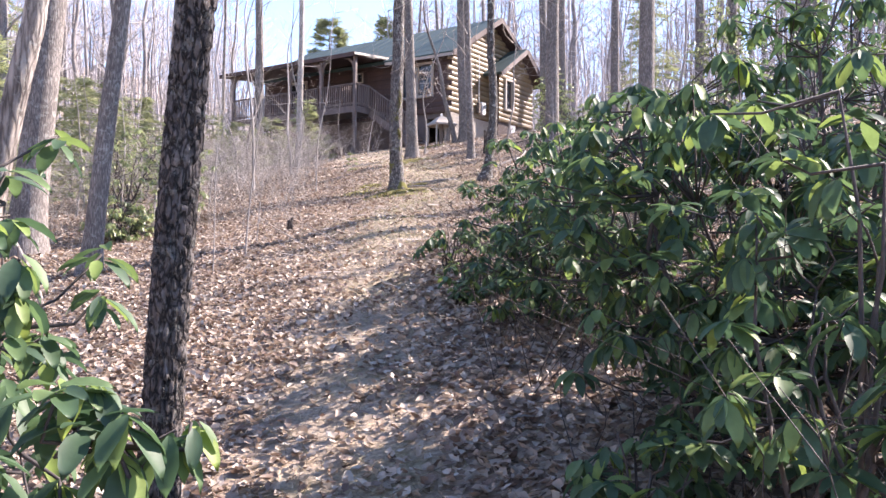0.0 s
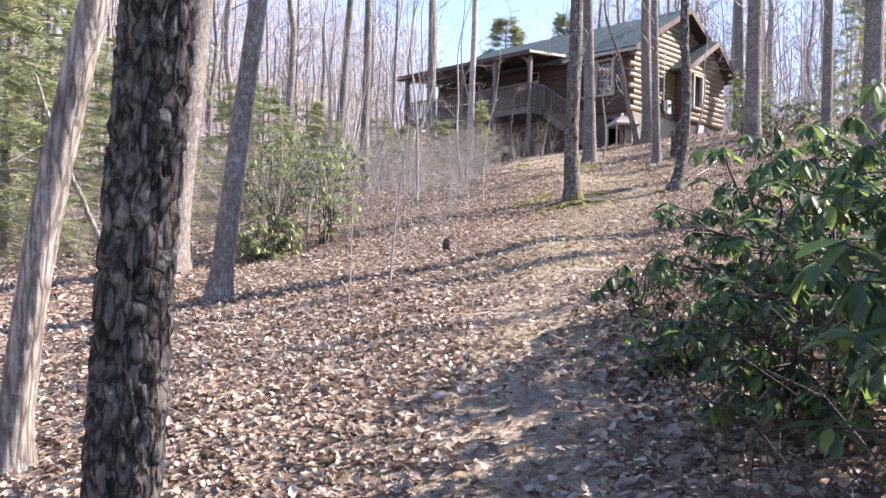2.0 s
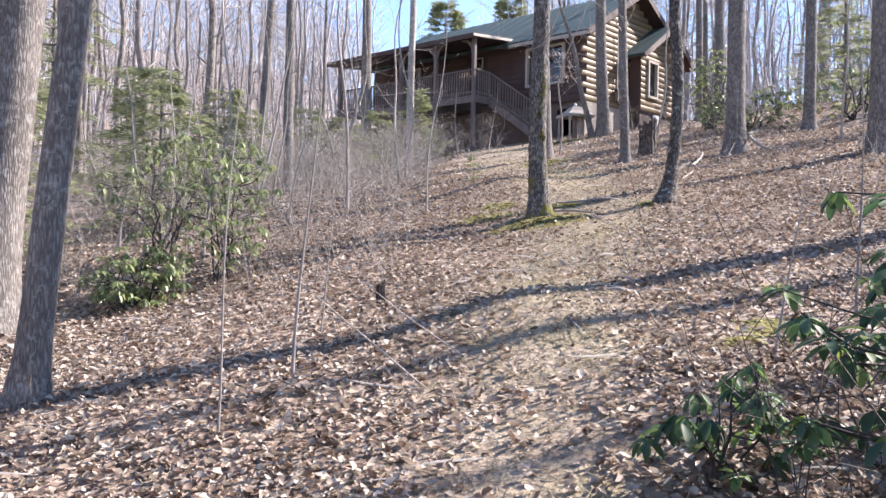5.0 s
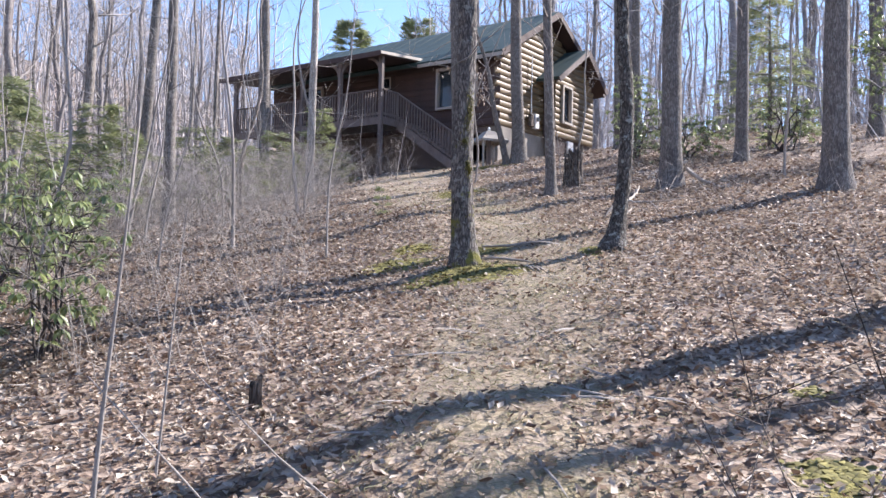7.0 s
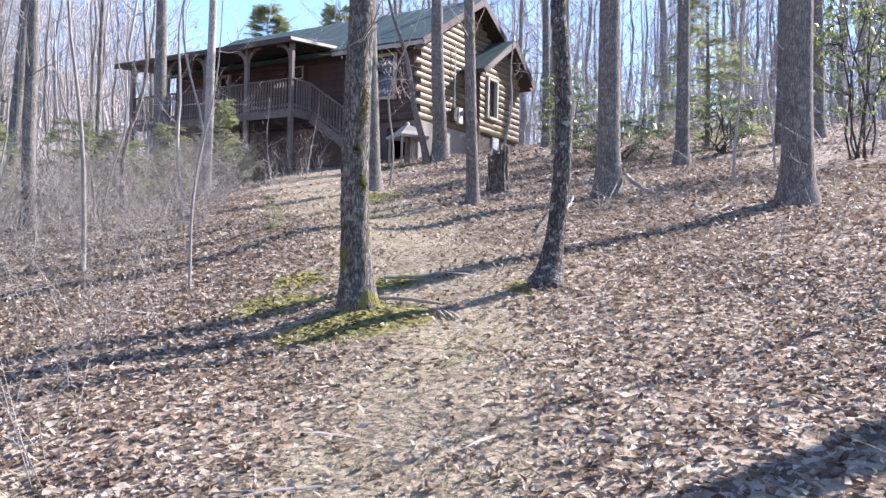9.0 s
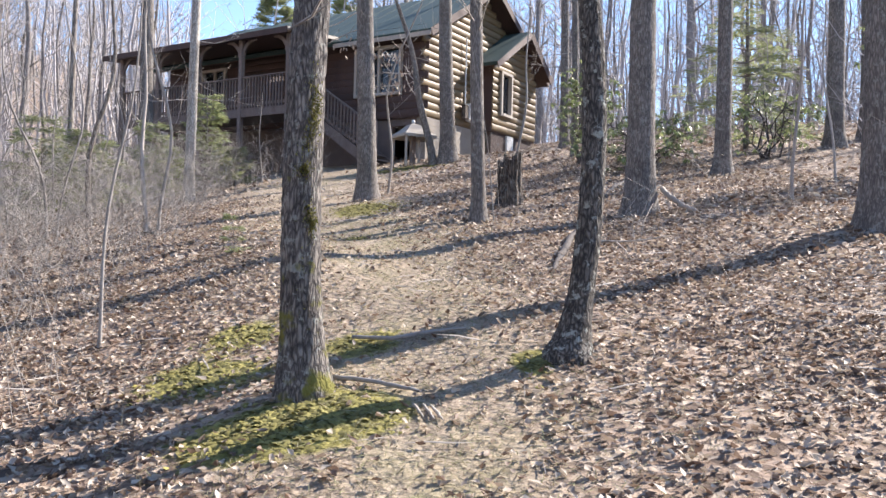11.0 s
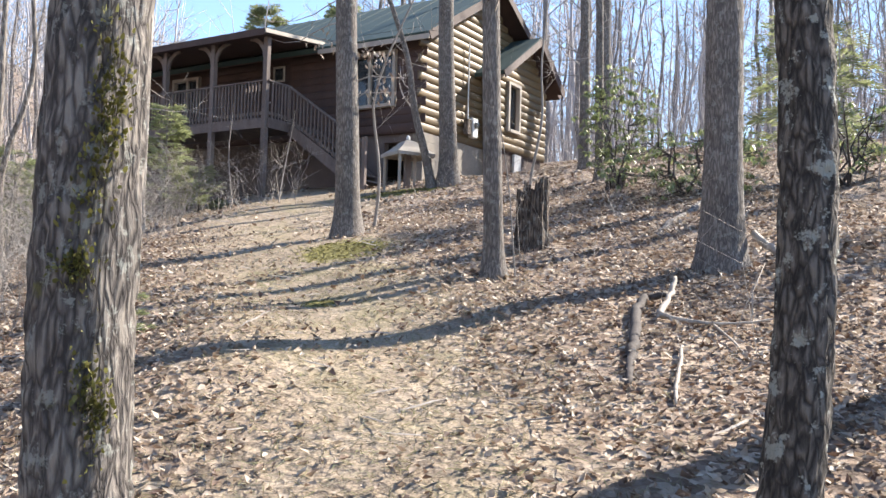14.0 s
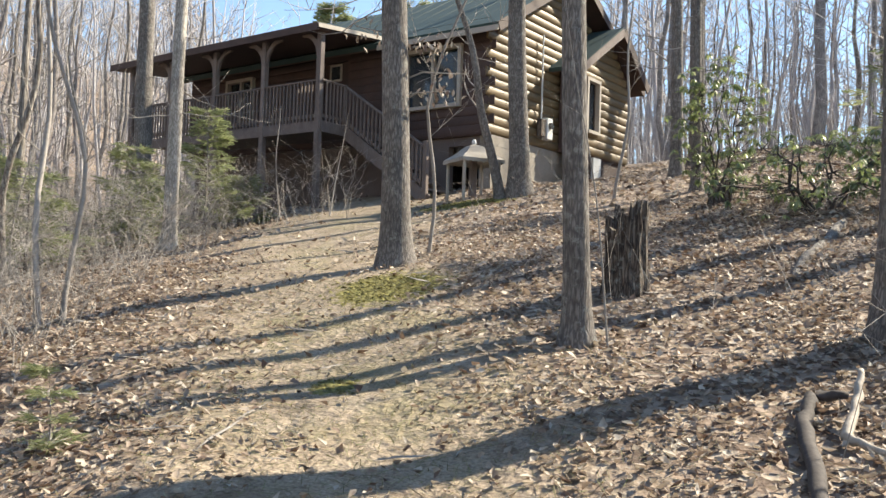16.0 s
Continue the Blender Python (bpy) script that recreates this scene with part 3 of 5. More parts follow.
def wall_with_openings(along, a0, a1, z0, z1, t0, t1, holes):
    """A wall along 'x' or 'y' from a0 to a1, between t0 and t1 across, cut round its holes (a, b, low, high)."""
    cuts = sorted({a0, a1, *[h[0] for h in holes], *[h[1] for h in holes]})
    pieces = []
    for a, b in zip(cuts, cuts[1:]):
        spans = [(z0, z1)]
        for h in holes:
            if h[0] <= a and b <= h[1]:
                spans = [s for lo, hi in spans for s in ((lo, min(hi, h[2])), (max(lo, h[3]), hi)) if s[1] - s[0] > 0.001]
        for lo, hi in spans:
            pieces.append(box(a, t0, lo, b, t1, hi) if along == "x" else box(t0, a, lo, t1, b, hi))
    return join(*pieces)


def half_log(mat):
    n, v, f = 8, [], []
    for x in (0, 1):
        for k in range(n + 1):
            a = math.pi * k / n
            v.append((x, -math.sin(a) * 0.085, math.cos(a) * 0.102))
    for k in range(n):
        f.append((k, k + 1, n + 2 + k, n + 1 + k))
    f += [tuple(range(n + 1)), tuple(range(n + 1, 2 * n + 2))[::-1]]
    return mesh_of("log", v, f, mat, False)


# Same log twice: gable colour, and a darker one imitating the front's shade.
LOG, LOG_SHADED = half_log(LOG_WOOD), half_log(DARK_WOOD)
COURSE = 0.2
COURSES = int((EAVE_Z + 0.02 - FLOOR_Z) / COURSE)
log_rng = random.Random(8)


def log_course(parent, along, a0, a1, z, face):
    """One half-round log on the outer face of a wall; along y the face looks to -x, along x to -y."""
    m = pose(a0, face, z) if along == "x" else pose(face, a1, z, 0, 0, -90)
    part("log", LOG_SHADED if along == "y" else LOG, parent, "", m @ Matrix.Diagonal((a1 - a0, (0.28 if along == "y" else 0.66) * (1 + log_rng.uniform(-0.1, 0.1)), 1, 1)))


front_holes = [(0.77, 2.22, 8.52, 9.74), (4.12, 4.95, 7.9, 9.88), (7.52, 8.44, 8.65, 9.76)]
gable_holes = []
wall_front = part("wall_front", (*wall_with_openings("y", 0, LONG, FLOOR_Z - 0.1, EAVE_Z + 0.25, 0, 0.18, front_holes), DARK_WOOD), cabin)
wall_gable = part("wall_gable", (*join(wall_with_openings("x", 0.18, DEEP, FLOOR_Z - 0.1, EAVE_Z + 0.25, 0, 0.18, gable_holes),
                  ([(0.2, 0, EAVE_Z + 0.25), (DEEP - 0.2, 0, EAVE_Z + 0.25), (DEEP / 2, 0, RIDGE_Z - 0.1), (0.2, 0.18, EAVE_Z + 0.25), (DEEP - 0.2, 0.18, EAVE_Z + 0.25), (DEEP / 2, 0.18, RIDGE_Z - 0.1)],
                   [(0, 1, 2), (3, 5, 4), (0, 3, 4, 1), (1, 4, 5, 2), (2, 5, 3, 0)])), DARK_WOOD), cabin)
part("wall_back", (*join(box(DEEP - 0.18, 0.18, FLOOR_Z - 0.1, DEEP, LONG, EAVE_Z + 0.25), box(0.18, LONG - 0.18, FLOOR_Z - 0.1, DEEP - 0.18, LONG, EAVE_Z + 0.25)), INTERIOR), cabin)
part("floor_slab", (*box(0.18, 0.18, FLOOR_Z - 0.25, DEEP - 0.18, LONG - 0.18, FLOOR_Z), INTERIOR), cabin)
part("room_divider", (*box(2.2, 0.2, FLOOR_Z, 2.3, LONG - 0.2, EAVE_Z), INTERIOR), cabin)
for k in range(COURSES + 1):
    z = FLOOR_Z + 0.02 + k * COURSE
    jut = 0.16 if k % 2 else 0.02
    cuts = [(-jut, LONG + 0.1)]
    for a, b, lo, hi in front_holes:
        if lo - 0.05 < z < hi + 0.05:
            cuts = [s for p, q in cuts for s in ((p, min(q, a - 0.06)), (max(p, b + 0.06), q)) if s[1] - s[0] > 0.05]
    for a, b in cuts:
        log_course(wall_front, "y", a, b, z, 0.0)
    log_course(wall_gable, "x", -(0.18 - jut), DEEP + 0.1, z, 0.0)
slope = (RIDGE_Z - EAVE_Z) / (DEEP / 2)
for k in range(COURSES + 1, COURSES + 11):
    z = FLOOR_Z + 0.02 + k * COURSE
    inset = (z + 0.1 - EAVE_Z) / slope
    if DEEP / 2 - inset > 0.2:
        log_course(wall_gable, "x", inset, DEEP - inset, z, 0.0)

# lower storey
part("foundation", (*join(wall_with_openings("y", 0.0, LONG, 4.6, FLOOR_Z - 0.1, 0.12, 0.3, [(0.2, 1.1, 4.6, 7.6)])), BASEMENT), cabin, "dark lower wall under the front")
part("foundation", (*box(0.12, -0.02, 4.6, DEEP - 0.1, 0.28, FLOOR_Z - 0.1), CONCRETE), cabin, "pale parged foundation wall under the gable")
part("foundation", (*box(0.3, 2.2, 4.6, 0.4, 6, 7.7), DARK_WOOD), cabin)


def roof_slab(x0, z0, x1, z1, y0, y1, t=0.12):
    d = Vector((x1 - x0, 0, z1 - z0)).normalized()
    up = Vector((-d.z, 0, d.x)) * t
    if up.z < 0:
        up = -up
    v = []
    for y in (y0, y1):
        v += [(x0, y, z0), (x1, y, z1), (x1 + up.x, y, z1 + up.z), (x0 + up.x, y, z0 + up.z)]
    return v, [(0, 1, 2, 3), (7, 6, 5, 4), (0, 4, 5, 1), (1, 5, 6, 2), (2, 6, 7, 3), (3, 7, 4, 0)]


over = 0.45


def soffit(*a):
    """Dark boards under a roof slope, 4 mm below it."""
    v, f = roof_slab(*a, 0.03)
    part("soffit", ([(x, y, z - 0.036) for x, y, z in v], f, DARK_WOOD), cabin)


soffit(DEEP / 2, RIDGE_Z, -over, EAVE_Z - slope * over + 0.12, -0.48, LONG + 0.38)
soffit(DEEP / 2, RIDGE_Z, DEEP + over, EAVE_Z - slope * over + 0.12, -0.48, LONG + 0.38)
soffit(0.1, 10.17, -2.28, 9.932, 2.87, LONG + 0.48)
soffit(4.55, 11.0, 2.47, 9.65, -0.93, -0.1)
soffit(4.55, 11.0, 6.03, 9.84, -0.93, -0.1)
part("roof", (*join(roof_slab(DEEP / 2, RIDGE_Z, -over, EAVE_Z - slope * over + 0.12, -0.5, LONG + 0.4), roof_slab(DEEP / 2, RIDGE_Z, DEEP + over, EAVE_Z - slope * over + 0.12, -0.5, LONG + 0.4)), ROOF), cabin, "dark green metal roof slopes")
for k in range(18):
    y = -0.3 + k * 0.6
    part("roof_seam", (*beam((DEEP / 2 - 0.02, y, RIDGE_Z + 0.13), (-over + 0.02, y, EAVE_Z - slope * over + 0.25), 0.035, 0.03), ROOF), cabin)
for k in range(13):
    y = 3.1 + k * 0.6
    part("roof_seam", (*beam((-0.45, y, 10.225), (-2.28, y, 10.042), 0.035, 0.03), ROOF), cabin)
part("porch_roof", (*roof_slab(0.1, 10.17, -2.3, 9.93, 2.85, LONG + 0.5, 0.1), ROOF), cabin, "low-pitched metal porch roof")
part("fascia", (*beam((-2.32, 2.85, 9.95), (-2.32, LONG + 0.5, 9.95), 0.03, 0.16), DARK_WOOD), cabin)
part("fascia", (*beam((-2.32, 2.83, 9.97), (-0.2, 2.83, 10.18), 0.03, 0.09), TRIM_WOOD), cabin, "pale fascia board on the porch roof's end")
for s in (1, -1):
    part("rake_board", (*beam((DEEP / 2, -0.5, RIDGE_Z + 0.02), (DEEP / 2 + s * (DEEP / 2 + over), -0.5, EAVE_Z - slope * over + 0.14), 0.03, 0.2), DARK_WOOD), cabin)
part("fascia", (*beam((-over - 0.02, -0.5, EAVE_Z - slope * over + 0.14), (-over - 0.02, 2.8, EAVE_Z - slope * over + 0.14), 0.03, 0.15), TRIM_WOOD), cabin)

# wing with its own small gable
WX0, WX1, WY = 2.9, 5.75, -0.5
WPX, WPZ, WEZ = 4.55, 11.0, 9.75
ww = (3.40, 3.95, 8.39, 9.58)
wing = part("wing_wall", (*join(wall_with_openings("x", WX0, WX1, FLOOR_Z - 0.1, WEZ + 0.25, WY, WY + 0.15, [ww]), box(WX0, WY + 0.15, FLOOR_Z - 0.1, WX0 + 0.15, -0.09, WEZ + 0.2), box(WX1 - 0.15, WY + 0.15, FLOOR_Z - 0.1, WX1, -0.09, WEZ + 0.2),
             ([(WX0 + 0.1, WY, WEZ + 0.25), (WX1, WY, WEZ + 0.25), (WPX, WY, WPZ - 0.05), (WX0 + 0.1, WY + 0.15, WEZ + 0.25), (WX1, WY + 0.15, WEZ + 0.25), (WPX, WY + 0.15, WPZ - 0.05)], [(0, 1, 2), (3, 5, 4), (0, 3, 4, 1), (1, 4, 5, 2), (2, 5, 3, 0)])), DARK_WOOD), cabin)
for k in range(COURSES + 5):
    z = FLOOR_Z + 0.02 + k * COURSE
    if z > WPZ - 0.25:
        break
    a, b = WX0, WX1
    if z > WEZ:
        a, b = WX0 + (z - WEZ) * (WPX - WX0) / (WPZ - WEZ), WX1 - (z - WEZ) * (WX1 - WPX) / (WPZ - WEZ)
    spans = [(a, b)]
    if ww[2] - 0.05 < z < ww[3] + 0.05:
        spans = [(a, ww[0] - 0.06), (ww[1] + 0.06, b)]
    for p, q in spans:
        log_course(wing, "x", p, q, z, WY)
part("wing_roof", (*join(roof_slab(WPX, WPZ, WX0 - 0.45, WEZ - 0.12, WY - 0.45, 1.2, 0.1), roof_slab(WPX, WPZ, WX1 + 0.3, WEZ + 0.08, WY - 0.45, 1.2, 0.1)), ROOF), cabin)
part("wing_rake_board", (*beam((WPX, WY - 0.46, WPZ - 0.02), (WX1 + 0.32, WY - 0.46, WEZ + 0.05), 0.03, 0.24), DARK_WOOD), cabin)
part("wing_rake_board", (*beam((WPX, WY - 0.46, WPZ - 0.02), (WX0 - 0.5, WY - 0.46, WEZ - 0.14), 0.03, 0.18), DECK_WOOD), cabin)
part("wing_base", (*join(box(WX0 + 0.1, WY + 0.05, 5.5, WX1 - 0.1, WY + 0.2, FLOOR_Z - 0.1)), DARK_WOOD), cabin)


def window(parent, along, a0, a1, z0, z1, face, sashes=1, curtained=()):
    """Frame of four pale boards standing proud of the logs, glass behind."""
    w = thing_part("window", parent)
    def put(name, a, b, lo, hi, t0, t1, mat, label=""):
        part(name, (*(box(a, t0, lo, b, t1, hi) if along == "x" else box(t0, a, lo, t1, b, hi)), mat), w, label)
    put("frame", a0 - 0.08, a0, z0 - 0.08, z1 + 0.08, face - 0.12, face + 0.1, TRIM_WOOD)
    put("frame", a1, a1 + 0.08, z0 - 0.08, z1 + 0.08, face - 0.12, face + 0.1, TRIM_WOOD)
    put("frame", a0, a1, z1, z1 + 0.08, face - 0.12, face + 0.1, TRIM_WOOD)
    put("sill", a0, a1, z0 - 0.08, z0, face - 0.14, face + 0.1, TRIM_WOOD)
    step = (a1 - a0) / sashes
    for k in range(sashes):
        put("pane", a0 + k * step + 0.012, a0 + (k + 1) * step - 0.012, z0 + 0.01, z1 - 0.01, face + 0.03, face + 0.04, GLASS)
        if k:
            put("mullion", a0 + k * step - 0.035, a0 + k * step + 0.035, z0, z1, face - 0.06, face + 0.08, TRIM_WOOD)
        if k in curtained:
            put("curtain", a0 + k * step + 0.02, a0 + (k + 1) * step - 0.02, z0 + 0.01, z1 - 0.01, face + 0.06, face + 0.07, CANVAS, "drawn pale curtain")


def thing_part(name, parent):
    ob = new(name)
    ob.parent = parent
    return ob


window(cabin, "y", 0.77, 2.22, 8.52, 9.74, 0.0, 2, (0,))
window(cabin, "y", 7.52, 8.44, 8.65, 9.76, 0.0, 2, (1,))
window(cabin, "x", *ww, WY, 1, (0,))
porch_door = part("porch_door", (*box(0.05, 4.13, 7.91, 0.1, 4.94, 9.87), DARK_WOOD), cabin, "dark closed porch door with small pane")
part("pane", (*box(0.035, 4.4, 9.47, 0.046, 4.7, 9.79), GLASS), porch_door)
part("frame", (*join(box(0.02, 4.35, 9.42, 0.048, 4.4, 9.84), box(0.02, 4.7, 9.42, 0.048, 4.75, 9.84), box(0.02, 4.4, 9.79, 0.048, 4.7, 9.84), box(0.02, 4.4, 9.42, 0.048, 4.7, 9.47)), TRIM_WOOD), porch_door)
part("handle", (*tube([(0.05, 4.84, 8.9), (0.0, 4.84, 8.9), (-0.01, 4.78, 8.9)], [0.015, 0.015, 0.012], 8), WHITE), porch_door)

# porch
PX, PY0, DECK = -2.0, 3.0, 8.0
part("deck", (*box(PX, PY0, DECK - 0.05, -0.1, LONG, DECK), DECK_WOOD), cabin, "weathered deck boards")
part("rim_joist", (*box(PX - 0.04, PY0, DECK - 0.24, PX, LONG, DECK - 0.002), DECK_WOOD), cabin)
part("rim_joist", (*box(PX, PY0 - 0.04, DECK - 0.24, -0.1, PY0, DECK - 0.002), DECK_WOOD), cabin)
post_ys = [3.06, 4.82, 6.55, 8.28, 9.94]
for k, y in enumerate(post_ys):
    g = Vector((PX, y, 0))
    m = pose(CX, CY, 0, 0, 0, CABIN_TURN) @ g
    part("porch_post", (*box(PX - 0.06, y - 0.065, float(height(m.x, m.y)) - 0.2, PX + 0.07, y + 0.065, 9.96, 0.01), DECK_WOOD), cabin)
    for s in (1, -1):
        if 0 < k < 4 or (k == 0 and s == 1) or (k == 4 and s == -1):
            pts = [(PX, y + s * (0.05 + 0.5 * (1 - math.cos(a))), 9.45 + 0.48 * math.sin(a)) for a in (0, 0.4, 0.8, 1.2, 1.55)]
            part("brace", (*join(*[beam(p, q, 0.05, 0.1) for p, q in zip(pts, pts[1:])]), DECK_WOOD), cabin)
part("rail", (*box(PX - 0.05, PY0, 8.86, PX + 0.06, LONG, 8.9, 0.008), DECK_WOOD), cabin)
part("rail", (*box(PX - 0.02, PY0, 8.08, PX + 0.02, LONG, 8.15), DECK_WOOD), cabin)
part("rail", (*box(PX, PY0 - 0.05, 8.86, -1.2, PY0 + 0.05, 8.9, 0.008), DECK_WOOD), cabin)
part("rail", (*box(PX, PY0 - 0.02, 8.08, -1.2, PY0 + 0.02, 8.15), DECK_WOOD), cabin)
BAL = mesh_of("baluster", *box(-0.019, -0.019, 0, 0.019, 0.019, 1, 0.004), DECK_WOOD)
for k in range(62):
    y = PY0 + 0.13 + k * 0.11
    if y < LONG and min(abs(y - p) for p in post_ys) > 0.08:
        part("baluster", BAL, cabin, "", pose(PX - 0.03, y, 7.95) @ Matrix.Diagonal((1, 1, 0.91, 1)))
for k in range(6):
    part("baluster", BAL, cabin, "", pose(PX + 0.14 + 0.11 * k, PY0 - 0.03, 7.95) @ Matrix.Diagonal((1, 1, 0.91, 1)))

# stairs along the front wall
stair = thing("staircase", "weathered wooden outdoor staircase with slatted railing leading up to porch", "stairs", pose(CX, CY, 0, 0, 0, CABIN_TURN))
SY1, RISE, RUN, STEPS = 0.72, 0.18, 0.27, 8
for x in (-1.22, -0.2):
    part("stringer", (*beam((x, PY0 - 0.05, DECK - 0.17), (x, SY1 - 0.1, DECK - 0.17 - STEPS * RISE - 0.12), 0.05, 0.26), DECK_WOOD), stair)
for k in range(STEPS):
    part("tread", (*box(-1.2, PY0 - (k + 1) * RUN - 0.03, DECK - (k + 1) * RISE - 0.04, -0.2, PY0 - k * RUN, DECK - (k + 1) * RISE, 0.006), DECK_WOOD), stair)
drop = STEPS * RISE + 0.05
for x in (-1.24,):
    part("handrail", (*beam((x, PY0, DECK + 0.88), (x, SY1, DECK + 0.88 - drop), 0.09, 0.045, 0.008), DECK_WOOD), stair)
    part("lower_rail", (*beam((x, PY0, DECK + 0.1), (x, SY1, DECK + 0.1 - drop), 0.04, 0.06), DECK_WOOD), stair)
    for k in range(20):
        f = (k + 0.5) / 20
        part("baluster", BAL, stair, "", pose(x - 0.03, PY0 + f * (SY1 - PY0), DECK + 0.04 - f * drop) @ Matrix.Diagonal((1, 1, 0.84, 1)))
    part("newel_post", (*box(x - 0.05, SY1 - 0.1, 6.2, x + 0.05, SY1, DECK + 1.0 - drop, 0.008), DECK_WOOD), stair)


# ---- evergreen shrubs ----
def leaf_shape():
    v, rows = [], [(0.0, 0.03, 0.0), (0.25, 0.17, 0.015), (0.55, 0.2, -0.01), (0.82, 0.12, -0.07), (1.0, 0.0, -0.15)]
    for a, w, z in rows:
        v += [(a, -w, z + 0.35 * w), (a, 0, z), (a, w, z + 0.35 * w)]
    f = []
    for i in range(4):
        for j in range(2):
            p = i * 3 + j
            f += [(p, p + 1, p + 4), (p, p + 4, p + 3)]
    return v, f


LEAF_V, LEAF_F = leaf_shape()
SMALL_LEAF_V = [(0, 0, 0), (0.45, -0.19, 0.07), (0.5, 0, 0), (0.45, 0.19, 0.07), (1, 0, -0.12)]
SMALL_LEAF_F = [(0, 1, 2), (0, 2, 3), (1, 4, 2), (2, 4, 3)]


def rhododendron(x, y, spread, tall, tips, label, seed, size=(0.10, 0.16), hollow=0.55, squash=(1, 1), low=0.15, stems=7, leaf=None):
    """Crooked stems from one root, each tip carrying a whorl of drooping leathery leaves."""
    r = random.Random(seed)
    g = np.random.default_rng(seed)
    z0 = float(height(x, y))
    ob = thing("rhododendron", label, "shrub", pose(x, y, z0), "evergreen shrubs")
    out, ends = [], []
    while len(ends) < tips:
        a, u = r.uniform(0, 6.28), r.uniform(-1, 1)
        rad = r.uniform(hollow, 1.0)
        p = Vector((math.cos(a) * math.sqrt(1 - u * u) * spread * rad * squash[0], math.sin(a) * math.sqrt(1 - u * u) * spread * rad * squash[1], tall * (0.5 + 0.5 * u * rad)))
        if p.z > low * tall * r.uniform(0.5, 1.5):
            p.z += float(height(x + p.x, y + p.y)) - z0
            ends.append(p)
    mains = []
    for k in range(stems):
        a = 6.28 * k / stems + r.uniform(-0.4, 0.4)
        q = r.uniform(0.25, 0.55)
        tip = Vector((math.cos(a) * spread * q * squash[0], math.sin(a) * spread * q * squash[1], tall * r.uniform(0.5, 0.85)))
        pts = [Vector((r.uniform(-0.1, 0.1), r.uniform(-0.1, 0.1), -0.1)) * (1 + spread * 0.3)]
        for i in range(1, 6):
            pts.append(pts[0].lerp(tip, i / 5) + Vector((r.uniform(-1, 1), r.uniform(-1, 1), r.uniform(-0.5, 0.5))) * 0.1 * spread)
        mains.append(pts)
        w = 0.1 + 0.62 * min(1.2, spread)
        out.append(tube(pts, [w * q for q in (0.028, 0.025, 0.021, 0.018, 0.014, 0.008)], 6))
    for e in ends:
        s = min((p for m in mains for p in m[1:]), key=lambda p: (p - e).length + 0.6 * max(0, p.z - e.z))
        mid = s.lerp(e, 0.55) + Vector((r.uniform(-0.06, 0.06), r.uniform(-0.06, 0.06), -0.03))
        out.append(tube([s, mid, e], [0.005, 0.004, 0.003], 4))
    part("branchwork", (*join(*out), STEM, True), ob, "crooked grey-brown stems")["kind"] = "stuff"
    n = len(ends)
    per = 9
    centre = np.repeat(np.array([tuple(e) for e in ends]), per, 0)
    total = n * per
    a = np.tile(np.arange(per) * 2 * np.pi / per, n) + np.repeat(g.uniform(0, 6.28, n), per) + g.normal(0, 0.2, total)
    droop = np.repeat(g.uniform(0.1, 1.5, n), per) + g.normal(0, 0.25, total)
    ax = np.stack([np.cos(a), np.sin(a), -droop], -1)
    ax /= np.linalg.norm(ax, axis=1)[:, None]
    side = np.stack([-np.sin(a), np.cos(a), g.normal(0, 0.25, total)], -1)
    side -= ax * (side * ax).sum(1)[:, None]
    side /= np.linalg.norm(side, axis=1)[:, None]
    s = g.uniform(size[0], size[1], total)
    shape, tri = (LEAF_V, LEAF_F) if y < 10 else (SMALL_LEAF_V, SMALL_LEAF_F)
    v, f = scatter(shape, tri, centre + ax * 0.01 + g.normal(0, 0.008, (total, 3)), ax, side, np.cross(ax, side), s)
    crown = part("foliage", fast_mesh("foliage", v, f, leaf or RHODO_LEAF), ob, "whorls of drooping glossy dark green leaves")
    crown.data.shade_smooth()
    crown["kind"] = "stuff"
    return ob


